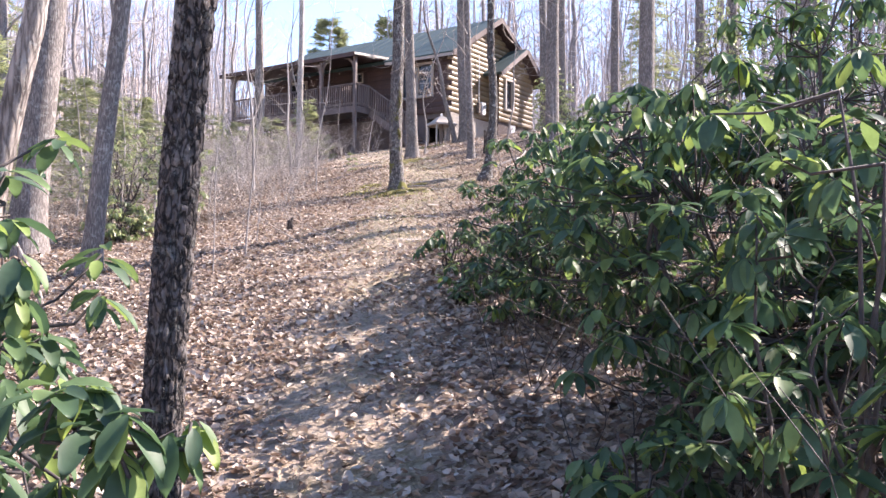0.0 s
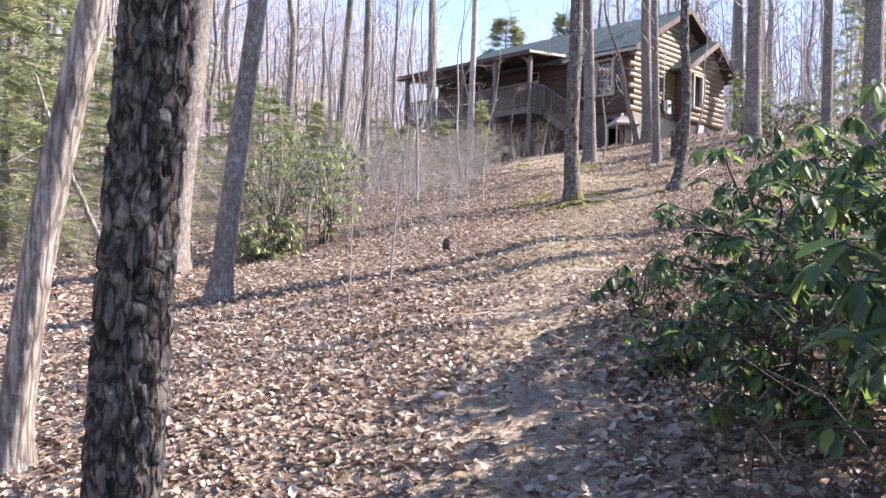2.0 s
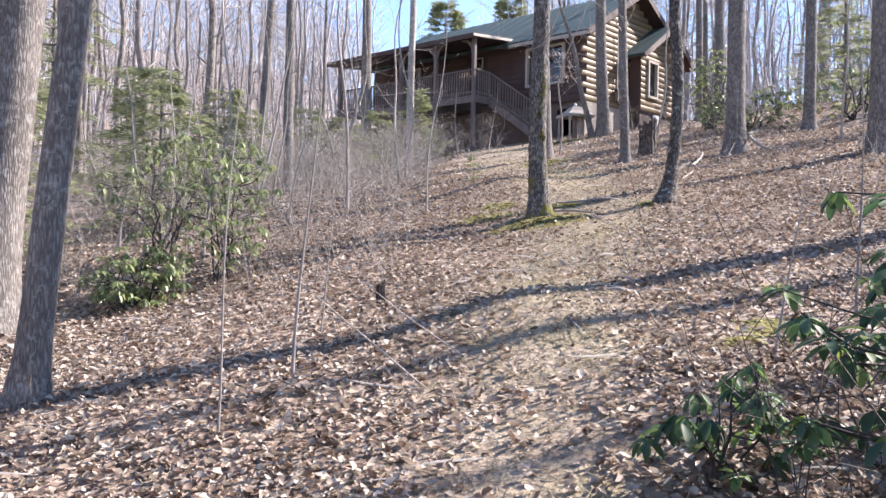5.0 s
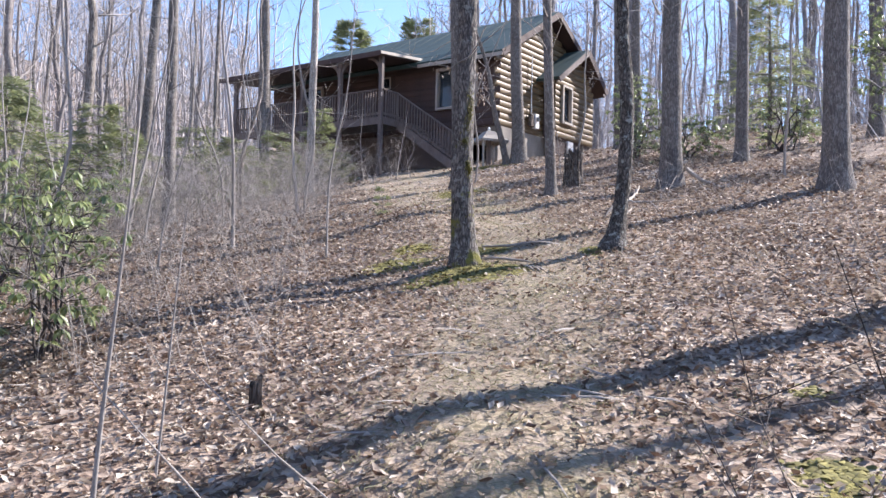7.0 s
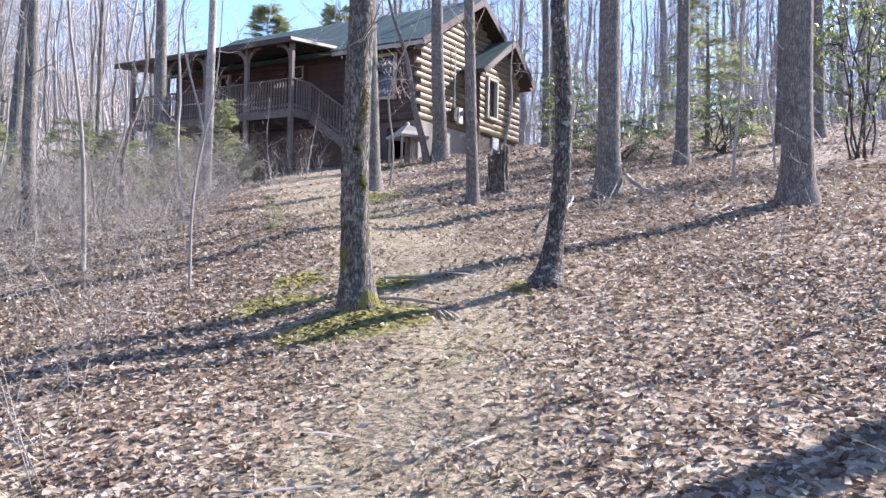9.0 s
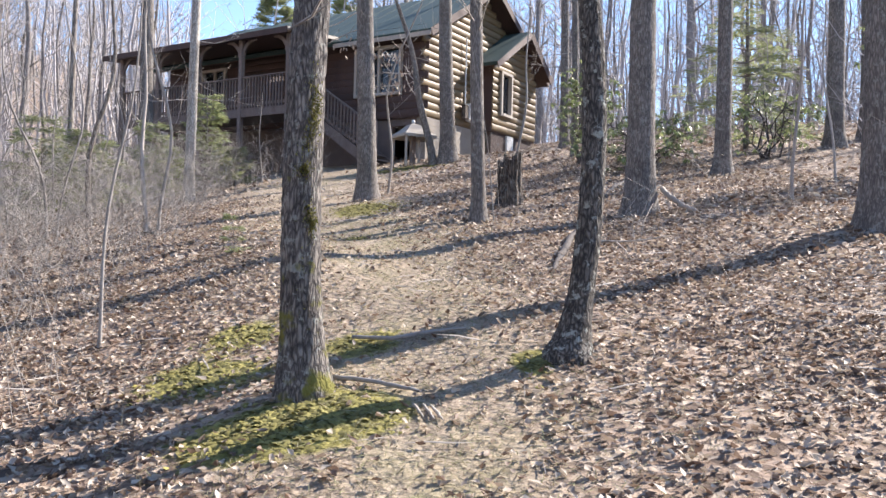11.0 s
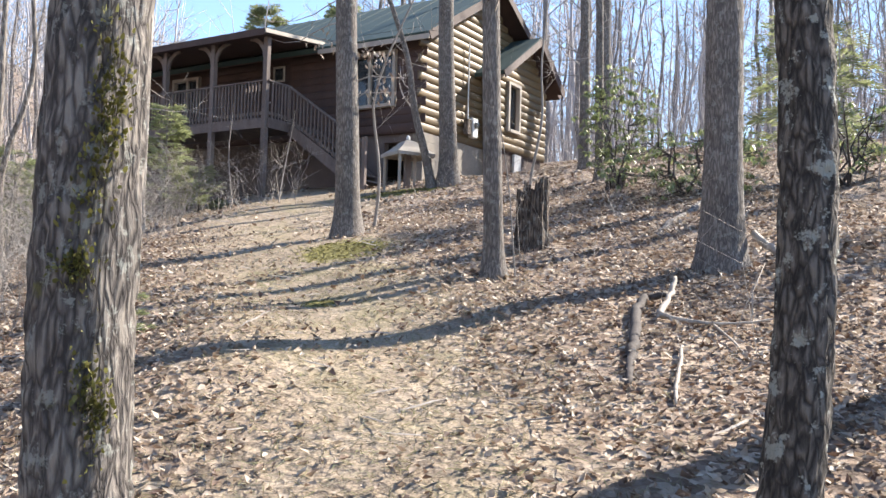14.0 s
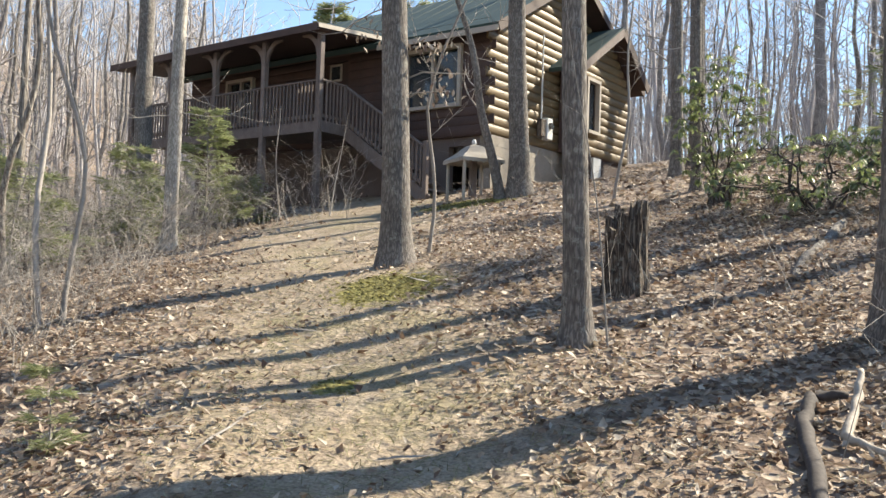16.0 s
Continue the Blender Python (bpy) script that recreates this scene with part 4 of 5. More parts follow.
SHRUBS = [
    (1.6, 3.5, 0.9, 1.7, 300, "large dense rhododendron with glossy drooping leaves beside the path", (0.075, 0.13), (1.0, 1.05)),
    (2.5, 4.1, 0.8, 2.4, 135, "tall rhododendron behind the dense ones", (0.07, 0.125), (1.0, 1.0)),
    (1.75, 5.4, 0.85, 1.5, 165, "dense waist-high rhododendron with drooping leaves", (0.07, 0.125), (1, 1.1)),
    (1.65, 7.0, 0.75, 1.35, 150, "low rhododendron spreading over leaf litter", (0.065, 0.11), (1, 1.1)),
    (1.75, 2.85, 0.75, 0.95, 85, "low dense rhododendron under the larger one", (0.07, 0.125), (1, 1)),
    (1.35, 5.6, 0.58, 0.8, 90, "low dense rhododendron at the path's edge", (0.065, 0.115), (1, 1.1)),
    (1.02, 6.5, 0.36, 0.42, 28, "low rhododendron seedling at the path's edge", (0.08, 0.12), (1, 1)),
    (3.1, 2.6, 1.0, 2.5, 95, "tall open rhododendron with crooked stems", (0.07, 0.125), (1, 1)),
    (3.2, 5.0, 1.0, 2.1, 85, "tall open rhododendron with crooked stems", (0.065, 0.115), (1, 1)),
    (3.0, 7.6, 0.9, 1.4, 110, "rhododendron on the bank behind the path", (0.07, 0.12), (1, 1)),
    (-0.5, 1.52, 0.34, 1.2, 52, "young rhododendron with broad leaves at the path's start", (0.065, 0.11), (1, 0.7)),
    (-0.76, 1.95, 0.31, 1.72, 34, "tall thin rhododendron with broad drooping leaves", (0.065, 0.11), (1, 1)),
    (0.95, 7.75, 0.35, 0.45, 20, "low rhododendron seedling in the leaf litter", (0.07, 0.11), (1, 1)),
    (6.55, 27.3, 0.75, 2.3, 200, "sunlit open rhododendron near the cabin", (0.07, 0.12), (1.1, 0.8)),
    (6.7, 24.7, 1.15, 1.05, 190, "low sunlit rhododendron on the upper slope", (0.07, 0.12), (1.1, 1)),
    (9.4, 20.8, 1.0, 3.4, 264, "tall leafy rhododendron on the upper slope", (0.07, 0.12), (1, 1)),
    (8.8, 24.0, 1.0, 1.4, 99, "rhododendron on the upper slope", (0.07, 0.12), (1, 1)),
    (-2.5, 13.1, 0.6, 1.5, 88, "rhododendron among saplings on the lower slope", (0.07, 0.12), (1, 1)),
    (-3.1, 12.4, 0.5, 0.6, 99, "low rhododendron on the lower slope", (0.07, 0.12), (1, 1)),
    (-3.6, 14.6, 0.9, 1.7, 99, "rhododendron among saplings on the lower slope", (0.07, 0.12), (1, 1)),
    (-4.2, 18.0, 1.0, 1.6, 110, "rhododendron thicket below the porch", (0.07, 0.12), (1.2, 1)),
    (-5.6, 22.5, 1.2, 1.8, 132, "rhododendron thicket below the porch", (0.07, 0.12), (1.2, 1)),
    (4.3, 4.6, 1.2, 3.1, 160, "tall twiggy rhododendron thicket above the path", (0.06, 0.10), (1, 1.1)),
    (4.1, 7.2, 1.2, 2.7, 105, "tall twiggy rhododendron thicket above the path", (0.06, 0.10), (1, 1)),
    (5.4, 9.6, 1.2, 2.4, 130, "open rhododendron thicket on the bank", (0.06, 0.10), (1, 1)),
    (1.35, 2.25, 0.52, 1.7, 60, "near rhododendron with broad drooping leaves at the path's edge", (0.08, 0.135), (1, 1)),
    (0.98, 2.75, 0.3, 0.5, 26, "low rhododendron sprig at the path's edge", (0.08, 0.12), (1, 1)),
    (2.3, 3.1, 0.7, 1.2, 90, "shaded rhododendron filling the thicket's foot", (0.07, 0.115), (1, 1)),
]
# Beyond y = 10 the leaf colour has sun and haze painted in.
for i, (x, y, spread, tall, tips, label, size, squash) in enumerate(SHRUBS):
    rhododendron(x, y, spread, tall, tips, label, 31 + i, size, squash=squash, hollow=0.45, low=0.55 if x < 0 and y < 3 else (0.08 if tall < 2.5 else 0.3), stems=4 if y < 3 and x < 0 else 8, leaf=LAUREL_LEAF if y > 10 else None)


def needle_spray():
    v, f = [], []
    r = random.Random(2)
    for k in range(9):
        a = 0.35 + 0.1 * k
        sgn = 1 if k % 2 else -1
        d = Vector((math.cos(a * 0.9), sgn * math.sin(a * 0.9), r.uniform(-0.25, 0.25)))
        o = Vector((k * 0.08, 0, 0))
        n = len(v)
        v += [tuple(o), tuple(o + d * 0.55 + Vector((0, 0, 0.02))), tuple(o + d * 0.5 + Vector((0.05, 0, -0.02)))]
        f.append((n, n + 1, n + 2))
    return v, f


SPRAY_V, SPRAY_F = needle_spray()


def conifer(x, y, tall, spread, label, seed, first=0.12, droop=0.1, rows=14, size=(0.12, 0.22), r0=0.05, dense=8):
    """A straight stem, whorled boughs and needle sprays along them."""
    r = random.Random(seed)
    g = np.random.default_rng(seed)
    ob = thing("pine", label, "tree", pose(x, y, float(height(x, y))), "evergreen conifers")
    trunk = tube([(0, 0, -0.2), (0.02, 0, tall * 0.3), (0.0, 0.03, tall * 0.7), (0, 0, tall)], [r0, r0 * 0.8, r0 * 0.4, r0 * 0.08], 8)
    part("trunk", (*trunk, BARK_GREY, True), ob)
    out, ps, ds = [], [], []
    for i in range(rows):
        h = tall * (first + (0.98 - first) * i / (rows - 1))
        reach = spread * (1 - 0.85 * ((i + 0.3) / rows) ** 1.2) * r.uniform(0.8, 1.1)
        for k in range(r.randint(4, 6)):
            a = r.uniform(0, 6.28)
            L = reach * r.uniform(0.7, 1.1)
            pts = [Vector((math.cos(a) * L * t, math.sin(a) * L * t, h + L * (0.35 * t - droop * 2.2 * t * t))) for t in (0, 0.35, 0.7, 1)]
            out.append(tube(pts, [r0 * 0.25 + 0.004, 0.007, 0.005, 0.003], 4))
            for j in range(dense):
                t = 0.25 + 0.75 * (j + r.random()) / dense
                seg = min(2, int(t * 3))
                p = pts[seg].lerp(pts[seg + 1], t * 3 - seg) if t < 1 else pts[3]
                b = a + r.uniform(-1.1, 1.1)
                ps.append(tuple(p))
                ds.append((math.cos(b), math.sin(b), r.uniform(-0.3, 0.45) - droop))
    part("bough", (*join(*out), TWIG, True), ob)["kind"] = "stuff"
    p, ax = np.array(ps), np.array(ds)
    ax /= np.linalg.norm(ax, axis=1)[:, None]
    side = np.cross(ax, np.array([0.05, 0.02, 1.0]))
    side /= np.linalg.norm(side, axis=1)[:, None]
    v, f = scatter(SPRAY_V, SPRAY_F, p, ax, side, np.cross(side, ax), g.uniform(size[0], size[1], len(p)))
    part("crown", fast_mesh("crown", v, f, PINE_LEAF), ob, "feathery yellow-green needles")["kind"] = "stuff"
    return ob


CONIFERS = [
    (-1.5, 31.0, 2.2, 0.75, "young yellow-green pine beside the porch", 0.1, 0.05, 12, (0.2, 0.34), 0.03),
    (-0.9, 31.6, 0.9, 0.5, "bushy young pine in front of the porch", 0.05, 0.05, 8, (0.2, 0.3), 0.02),
    (-2.6, 30.3, 1.6, 0.8, "young yellow-green pine beside the porch", 0.05, 0.08, 10, (0.2, 0.34), 0.03),
    (0.12, 19.3, 0.40, 0.13, "yellow-green pine seedling beside the path", 0.1, 0.0, 4, (0.06, 0.11), 0.006),
    (-7.4, 13.0, 4.6, 1.7, "feathery hemlock on the lower slope", 0.05, 0.25, 20, (0.3, 0.5), 0.09),
    (-8.8, 17.0, 5.5, 2.0, "feathery hemlock on the lower slope", 0.05, 0.25, 20, (0.3, 0.5), 0.1),
    (-9.5, 24.0, 7.0, 2.4, "feathery hemlock below the porch", 0.05, 0.25, 18, (0.3, 0.5), 0.09),
    (-6.5, 27.5, 2.6, 1.3, "bushy young hemlock below the porch", 0.05, 0.2, 12, (0.3, 0.45), 0.05),
    (-6.3, 15.5, 3.4, 1.3, "feathery young hemlock on the lower slope", 0.05, 0.2, 14, (0.26, 0.42), 0.05),
    (-5.3, 19.2, 2.6, 1.2, "feathery young hemlock on the lower slope", 0.05, 0.2, 12, (0.26, 0.42), 0.05),
    (-8.4, 15.2, 6.6, 2.0, "feathery hemlock on the lower slope", 0.05, 0.25, 20, (0.3, 0.5), 0.09),
    (-11.0, 20.5, 8.0, 2.4, "feathery hemlock on the lower slope", 0.05, 0.25, 20, (0.3, 0.5), 0.1),
    (-7.0, 23.0, 3.0, 1.5, "feathery young hemlock below the porch", 0.05, 0.2, 12, (0.26, 0.42), 0.05),
    (-3.2, 27.4, 1.5, 1.0, "bushy young hemlock below the porch", 0.05, 0.15, 9, (0.22, 0.36), 0.03),
    (-4.4, 28.4, 1.9, 1.2, "bushy young hemlock below the porch", 0.05, 0.15, 10, (0.22, 0.36), 0.03),
    (-2.2, 29.4, 1.0, 0.8, "bushy young hemlock below the porch", 0.05, 0.15, 8, (0.2, 0.3), 0.02),
    (-5.6, 26.2, 2.0, 1.3, "bushy young hemlock below the porch", 0.05, 0.15, 10, (0.22, 0.36), 0.03),
    (9.4, 26.0, 4.5, 1.5, "slender hemlock on the upper slope", 0.08, 0.25, 16, (0.3, 0.45), 0.06),
    (-1.4, 66.0, 13.2, 2.3, "tall pine rising beyond the cabin roof", 0.5, 0.05, 22, (0.6, 1.0), 0.2),
    (3.3, 66.0, 12.6, 2.4, "tall pine rising beyond the cabin roof", 0.5, 0.05, 22, (0.6, 1.0), 0.2),
]
for i, (x, y, tall, spread, label, first, droop, rows, size, r0) in enumerate(CONIFERS):
    conifer(x, y, tall, spread, label, 300 + i, first, droop, rows, size, r0, 12 if tall > 12 else 8)


# ---- saplings and brush ----
SAPLINGS = [
    (-1.07, 9.5, 0.013, 1.75, (0.03, 0.0), "thin pale sapling stem in leaf litter", BARK_PALE),
    (-0.57, 16.6, 0.016, 3.2, (0.03, 0.0), "thin grey sapling in leaf litter", BARK_GREY),
    (2.24, 25.0, 0.026, 5.0, (0.16, 0.0), "slender sapling leaning across the cabin front", BARK_GREY),
    (3.83, 30.5, 0.10, 5.5, (-0.2, 0.03, 0.02), "leaning dark young tree beside the cabin corner", BARK_GREY),
    (-1.45, 23.3, 0.035, 6.0, (0.0, 0.0), "slender pale sapling below the porch", BARK_PALE),
    (-1.33, 23.6, 0.03, 5.5, (0.02, 0.0), "slender pale sapling below the porch", BARK_PALE),
    (-2.9, 26.0, 0.05, 7.0, (0.01, 0.0), "slender pale sapling below the porch", BARK_PALE),
    (-1.3, 8.75, 0.008, 2.2, (0.05, 0.02), "thin bent sapling in leaf litter", BARK_PALE),
    (-1.05, 10.4, 0.008, 1.5, (0.10, 0.02), "thin pale bent sapling beside the slope", BARK_PALE),
    (0.75, 31.2, 0.02, 1.9, (0.1, 0.0), "crooked leafless sapling before the porch", BARK_GREY),
    (-0.2, 31.5, 0.02, 2.2, (-0.1, 0.0), "crooked leafless sapling before the porch", BARK_GREY),
    (3.12, 20.35, 0.009, 2.2, (-0.12, 0.0), "thin sapling beside the grey trunk", BARK_GREY),
    (1.6, 9.0, 0.010, 1.1, (0.15, 0.0), "thin twiggy seedling beside the path", BARK_GREY),
    (2.3, 9.6, 0.012, 1.6, (0.0, 0.0), "thin twiggy seedling beside the path", BARK_GREY),
]
sr = random.Random(77)
while len(SAPLINGS) < 58:
    if sr.random() < 0.8:
        x, y = sr.uniform(-7, -1.8), sr.uniform(14, 32)
    else:
        x, y = sr.uniform(5, 10), sr.uniform(13, 31)
    if x > -1.3 - (y - 12) * 0.03 and x < 0:
        continue
    SAPLINGS.append((x, y, sr.uniform(0.009, 0.03), sr.uniform(2.5, 6), (sr.uniform(-0.07, 0.07), sr.uniform(-0.05, 0.05)), "thin bare sapling on the wooded slope", sr.choice([BARK_PALE, BARK_PALE, BARK_FAR])))
for i, (x, y, r0, tall, lean, label, bark) in enumerate(SAPLINGS):
    bare_tree(x, y, r0, tall, lean, label, 500 + i, bark if r0 > 0.045 else TWIG, 0, 0.25, min(0.2, 0.05 * tall), 0.3, "bare saplings", 0, 7, "sapling", 1)


def brush(n, x0, x1, y0, y1, lo, hi, name, label, mat, seed, keep=None, thick=0.0035):
    """Thin leafless stems, each forked twice, joined as undergrowth."""
    g = np.random.default_rng(seed)
    x, y = g.uniform(x0, x1, n), g.uniform(y0, y1, n)
    if keep is not None:
        k = keep(x, y)
        x, y = x[k], y[k]
    n = len(x)
    v, f = [], []
    def stem(a, b, w):
        d = (b - a)
        s = np.cross(d, g.normal(0, 1, d.shape))
        s /= np.linalg.norm(s, axis=1)[:, None] + 1e-9
        u = np.cross(d, s)
        u /= np.linalg.norm(u, axis=1)[:, None] + 1e-9
        ring = [s, -0.5 * s + 0.87 * u, -0.5 * s - 0.87 * u]
        base = sum(len(q) for q in v)
        v.append(np.stack([a + w * r for r in ring] + [b + 0.5 * w * r for r in ring], 1).reshape(-1, 3))
        i = base + 6 * np.arange(len(a))
        for p, q in ((0, 1), (1, 2), (2, 0)):
            f.append(np.stack([i + p, i + q, i + 3 + q, i + 3 + p], -1))
    a = np.stack([x, y, height(x, y) - 0.05], -1)
    h = g.uniform(lo, hi, n)[:, None]
    mid = a + h * 0.5 * np.stack([g.normal(0, 0.4, n), g.normal(0, 0.4, n), np.ones(n)], -1)
    top = mid + h * 0.5 * np.stack([g.normal(0, 0.75, n), g.normal(0, 0.75, n), g.uniform(0.4, 1, n)], -1)
    stem(a, mid, thick)
    stem(mid, top, thick * 0.6)
    for _ in range(4):
        t = g.uniform(0.1, 0.9, n)[:, None]
        p = mid + (top - mid) * t
        stem(p, p + h * g.uniform(0.15, 0.35, n)[:, None] * np.stack([g.normal(0, 0.8, n), g.normal(0, 0.8, n), g.uniform(0.2, 1, n)], -1), thick * 0.45)
    tagged(new(name, fast_mesh(name, np.concatenate(v), np.concatenate(f), mat)), label, "brush", kind="stuff")


off_path = lambda x, y: np.abs(x - path_x(y)) > 0.7 + 0.03 * y
brush(2200, -8, -0.6, 12, 33, 0.3, 1.7, "brush", "leafless grey-brown undergrowth on the lower slope", TWIG, 1, off_path)
brush(650, -5.0, -0.9, 20, 31, 0.5, 1.7, "brush", "leafless tangled undergrowth below the porch", TWIG, 11, off_path, 0.005)
brush(140, -2.5, 1.2, 30.2, 33.0, 0.5, 1.5, "brush", "leafless twiggy undergrowth before the porch", TWIG, 2, None, 0.005)
brush(520, 3.2, 18, 12, 36, 0.3, 1.4, "brush", "leafless undergrowth on the upper slope", TWIG, 3, off_path)
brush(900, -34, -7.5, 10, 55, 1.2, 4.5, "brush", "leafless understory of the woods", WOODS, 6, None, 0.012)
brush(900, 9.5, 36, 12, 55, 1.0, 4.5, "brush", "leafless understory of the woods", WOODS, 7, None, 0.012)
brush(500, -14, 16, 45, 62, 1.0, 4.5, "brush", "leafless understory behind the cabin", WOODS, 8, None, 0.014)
brush(160, -4, 4, 1.5, 18, 0.12, 0.45, "brush", "small dry stalks standing in the leaf litter", GRASS, 4, off_path, 0.0022)
brush(520, 0.8, 4.2, 2.0, 8.6, 0.2, 1.3, "brush", "dead twigs tangled beneath the rhododendrons", STEM, 5, lambda x, y: x > path_x(y) + 0.75, 0.004)


def grass_and_twigs():
    """Dry blades and pine straw on the trodden way, and fallen sticks beside it."""
    blade = [(-0.5, 0.02, 0.0), (-0.5, -0.02, 0.0), (0.0, 0.02, 0.06), (0.0, -0.02, 0.06), (0.5, 0.0, 0.02)]
    tris = [(0, 1, 3), (0, 3, 2), (2, 3, 4)]
    g = np.random.default_rng(3)
    for y, mat, label in ((g.uniform(2, 9, 11000), GRASS, "dry straw-coloured grass and needles on the path"), (np.concatenate([g.uniform(9, 24, 40000), g.uniform(24, 32, 8000)]), LAWN, "thin olive and straw grass on the worn way")):
        x = path_x(y) + g.normal(0, 1, len(y)) * np.interp(y, [0, 14, 30], [0.5, 0.75, 1.5])
        ax, ay, az = up_frames(len(x), 0.4, g)
        v, f = scatter(blade, tris, np.stack([x, y, height(x, y) + 0.008], -1), ax, ay, az, g.uniform(0.03, 0.11, len(x)))
        tagged(new("dry_grass", fast_mesh("dry_grass", v, f, mat)), label, "grass", kind="stuff")
    bar = [(-0.5, 0, 0.0), (-0.2, 0.012, 0.02), (-0.2, -0.012, 0.02), (0.15, 0.01, 0.01), (0.15, -0.01, 0.01), (0.5, 0, 0.03), (-0.2, 0, 0.04), (0.15, 0, 0.03)]
    tri2 = [(0, 1, 6), (0, 6, 2), (1, 3, 7), (1, 7, 6), (6, 7, 4), (6, 4, 2), (3, 5, 7), (7, 5, 4)]
    n = 900
    x, y = g.uniform(-6, 8, n), g.uniform(1, 31, n)
    ax, ay, az = up_frames(n, 0.12, g)
    v, f = scatter(bar, tri2, np.stack([x, y, height(x, y) + 0.02], -1), ax, ay, az, g.uniform(0.12, 0.5, n))
    tagged(new("fallen_twigs", fast_mesh("fallen_twigs", v, f, TWIG)), "fallen grey twigs on the leaf litter", "twigs", kind="stuff")
    n = 7000
    share = np.array([w * d for _, _, w, d in MOSSY])
    c = np.array([MOSSY[k] for k in g.choice(len(MOSSY), n, p=share / share.sum())])
    x, y = c[:, 0] + g.normal(0, 0.45, n) * c[:, 2], c[:, 1] + g.normal(0, 0.45, n) * c[:, 3]
    tuft = [(0, 0, 0.55)] + [(math.cos(k * 1.047), math.sin(k * 1.047), 0.0) for k in range(6)]
    ax, ay, az = up_frames(n, 0.3, g)
    v, f = scatter(tuft, [(0, k + 1, (k + 1) % 6 + 1) for k in range(6)], np.stack([x, y, height(x, y) - 0.004], -1), ax, ay, az, g.uniform(0.010, 0.034, n))
    tagged(new("moss", fast_mesh("moss", v, f, MOSS)), "yellow-green moss cushions round the tree's foot", "moss", kind="stuff")


grass_and_twigs()


def distant_woods():
    """Bare woods on the far hillsides, joined."""
    for seed, tall, n in ((900, 15.0, 1050), (901, 18.0, 950), (902, 11.0, 900)):
        r = random.Random(seed)
        v, f = tube([(0, 0, -0.5), (0.3, 0, tall * 0.18), (-0.1, 0.3, tall * 0.4), (0.5, -0.1, tall * 0.68), (0.2, 0.3, tall)], [0.12, 0.1, 0.075, 0.045, 0.008], 4)
        for _ in range(13):
            h, a = tall * r.uniform(0.15, 0.95), r.uniform(0, 6.28)
            b = Vector((0.2, 0.05, h))
            c = b + Vector((math.cos(a), math.sin(a), r.uniform(0.3, 1.2))) * r.uniform(1.2, 3.2)
            v, f = join((v, f), tube([b, c], [0.03, 0.012], 3))
            for _ in range(4):
                q = b.lerp(c, r.uniform(0.3, 1))
                e = q + Vector((r.uniform(-1, 1), r.uniform(-1, 1), r.uniform(0, 1))) * r.uniform(0.6, 1.3)
                c0 = len(v)
                v = v + [q + Vector((0.012, 0, 0)), q + Vector((-0.006, 0.01, 0)), e]
                f = f + [(c0, c0 + 1, c0 + 2)]
        tri = []
        for q in f:
            tri += [(q[0], q[k], q[k + 1]) for k in range(1, len(q) - 1)]
        v = [tuple(p) for p in v]
        g = np.random.default_rng(seed)
        a = g.uniform(0, 2 * np.pi, n * 3)
        rad = g.uniform(40, 150, n * 3)
        x, y = rad * np.cos(a), 15 + rad * np.sin(a)
        k = (y > 0.35 * np.abs(x)) & ~((np.abs(x) < 30) & (y < 56)) & ~((x / (y - 8) > -0.13) & (x / (y - 8) < 0.06) & (g.uniform(0, 1, len(x)) < 0.75))
        x, y = x[k][:n], y[k][:n]
        ax, ay, az = up_frames(len(x), 0.07, g)
        vv, ff = scatter(v, tri, np.stack([x, y, height(x, y)], -1), ax, ay, az, g.uniform(0.7, 1.2, len(x)))
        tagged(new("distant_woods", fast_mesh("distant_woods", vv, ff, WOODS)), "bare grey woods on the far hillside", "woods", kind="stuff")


distant_woods()


# ---- small things ----
def rotten_stump(x, y, r0, tall, label, seed):
    """A hollow stump with a torn, jagged rim."""
    r = random.Random(seed)
    n = 40
    rim = [tall * (0.80 + 0.13 * math.cos(2 * math.pi * k / n - 0.3) + 0.07 * math.sin(k * 0.9 + seed) + r.uniform(-0.07, 0.07)) for k in range(n)]
    v, f = [], []
    for layer in range(9):
        t = layer / 8
        for k in range(n):
            a = 2 * math.pi * k / n
            ridge = 1 + 0.13 * math.sin(k * 1.9 + seed) + 0.07 * math.sin(k * 4.3)
            rr = r0 * ridge * (1.22 - 0.22 * min(1, t * 2.2)) * (1 + 0.05 * r.uniform(-1, 1))
            v.append((math.cos(a) * rr, math.sin(a) * rr, -0.1 + t * (rim[k] + 0.1)))
    for layer in range(4):
        t = layer / 3
        for k in range(n):
            a = 2 * math.pi * k / n
            rr = r0 * (0.72 - 0.25 * t)
            v.append((math.cos(a) * rr, math.sin(a) * rr, rim[k] - 0.02 - t * (rim[k] - 0.1)))
    for layer in range(12):
        for k in range(n):
            p, q = layer * n + k, layer * n + (k + 1) % n
            f.append((p, q, q + n, p + n))
    f.append(tuple(12 * n + k for k in range(n)))
    ob = thing("tree_stump", label, "stump", pose(x, y, float(height(x, y))), data=(v, f, ROTTEN))
    return ob


rotten_stump(3.67, 21.88, 0.16, 0.8, "dark rotten hollow stump with a jagged top", 3)
rotten_stump(6.15, 26.1, 0.14, 0.34, "low broken dark stump on the upper slope", 5)
rotten_stump(-0.72, 11.35, 0.035, 0.2, "small dark splintered stub in the leaves", 7)


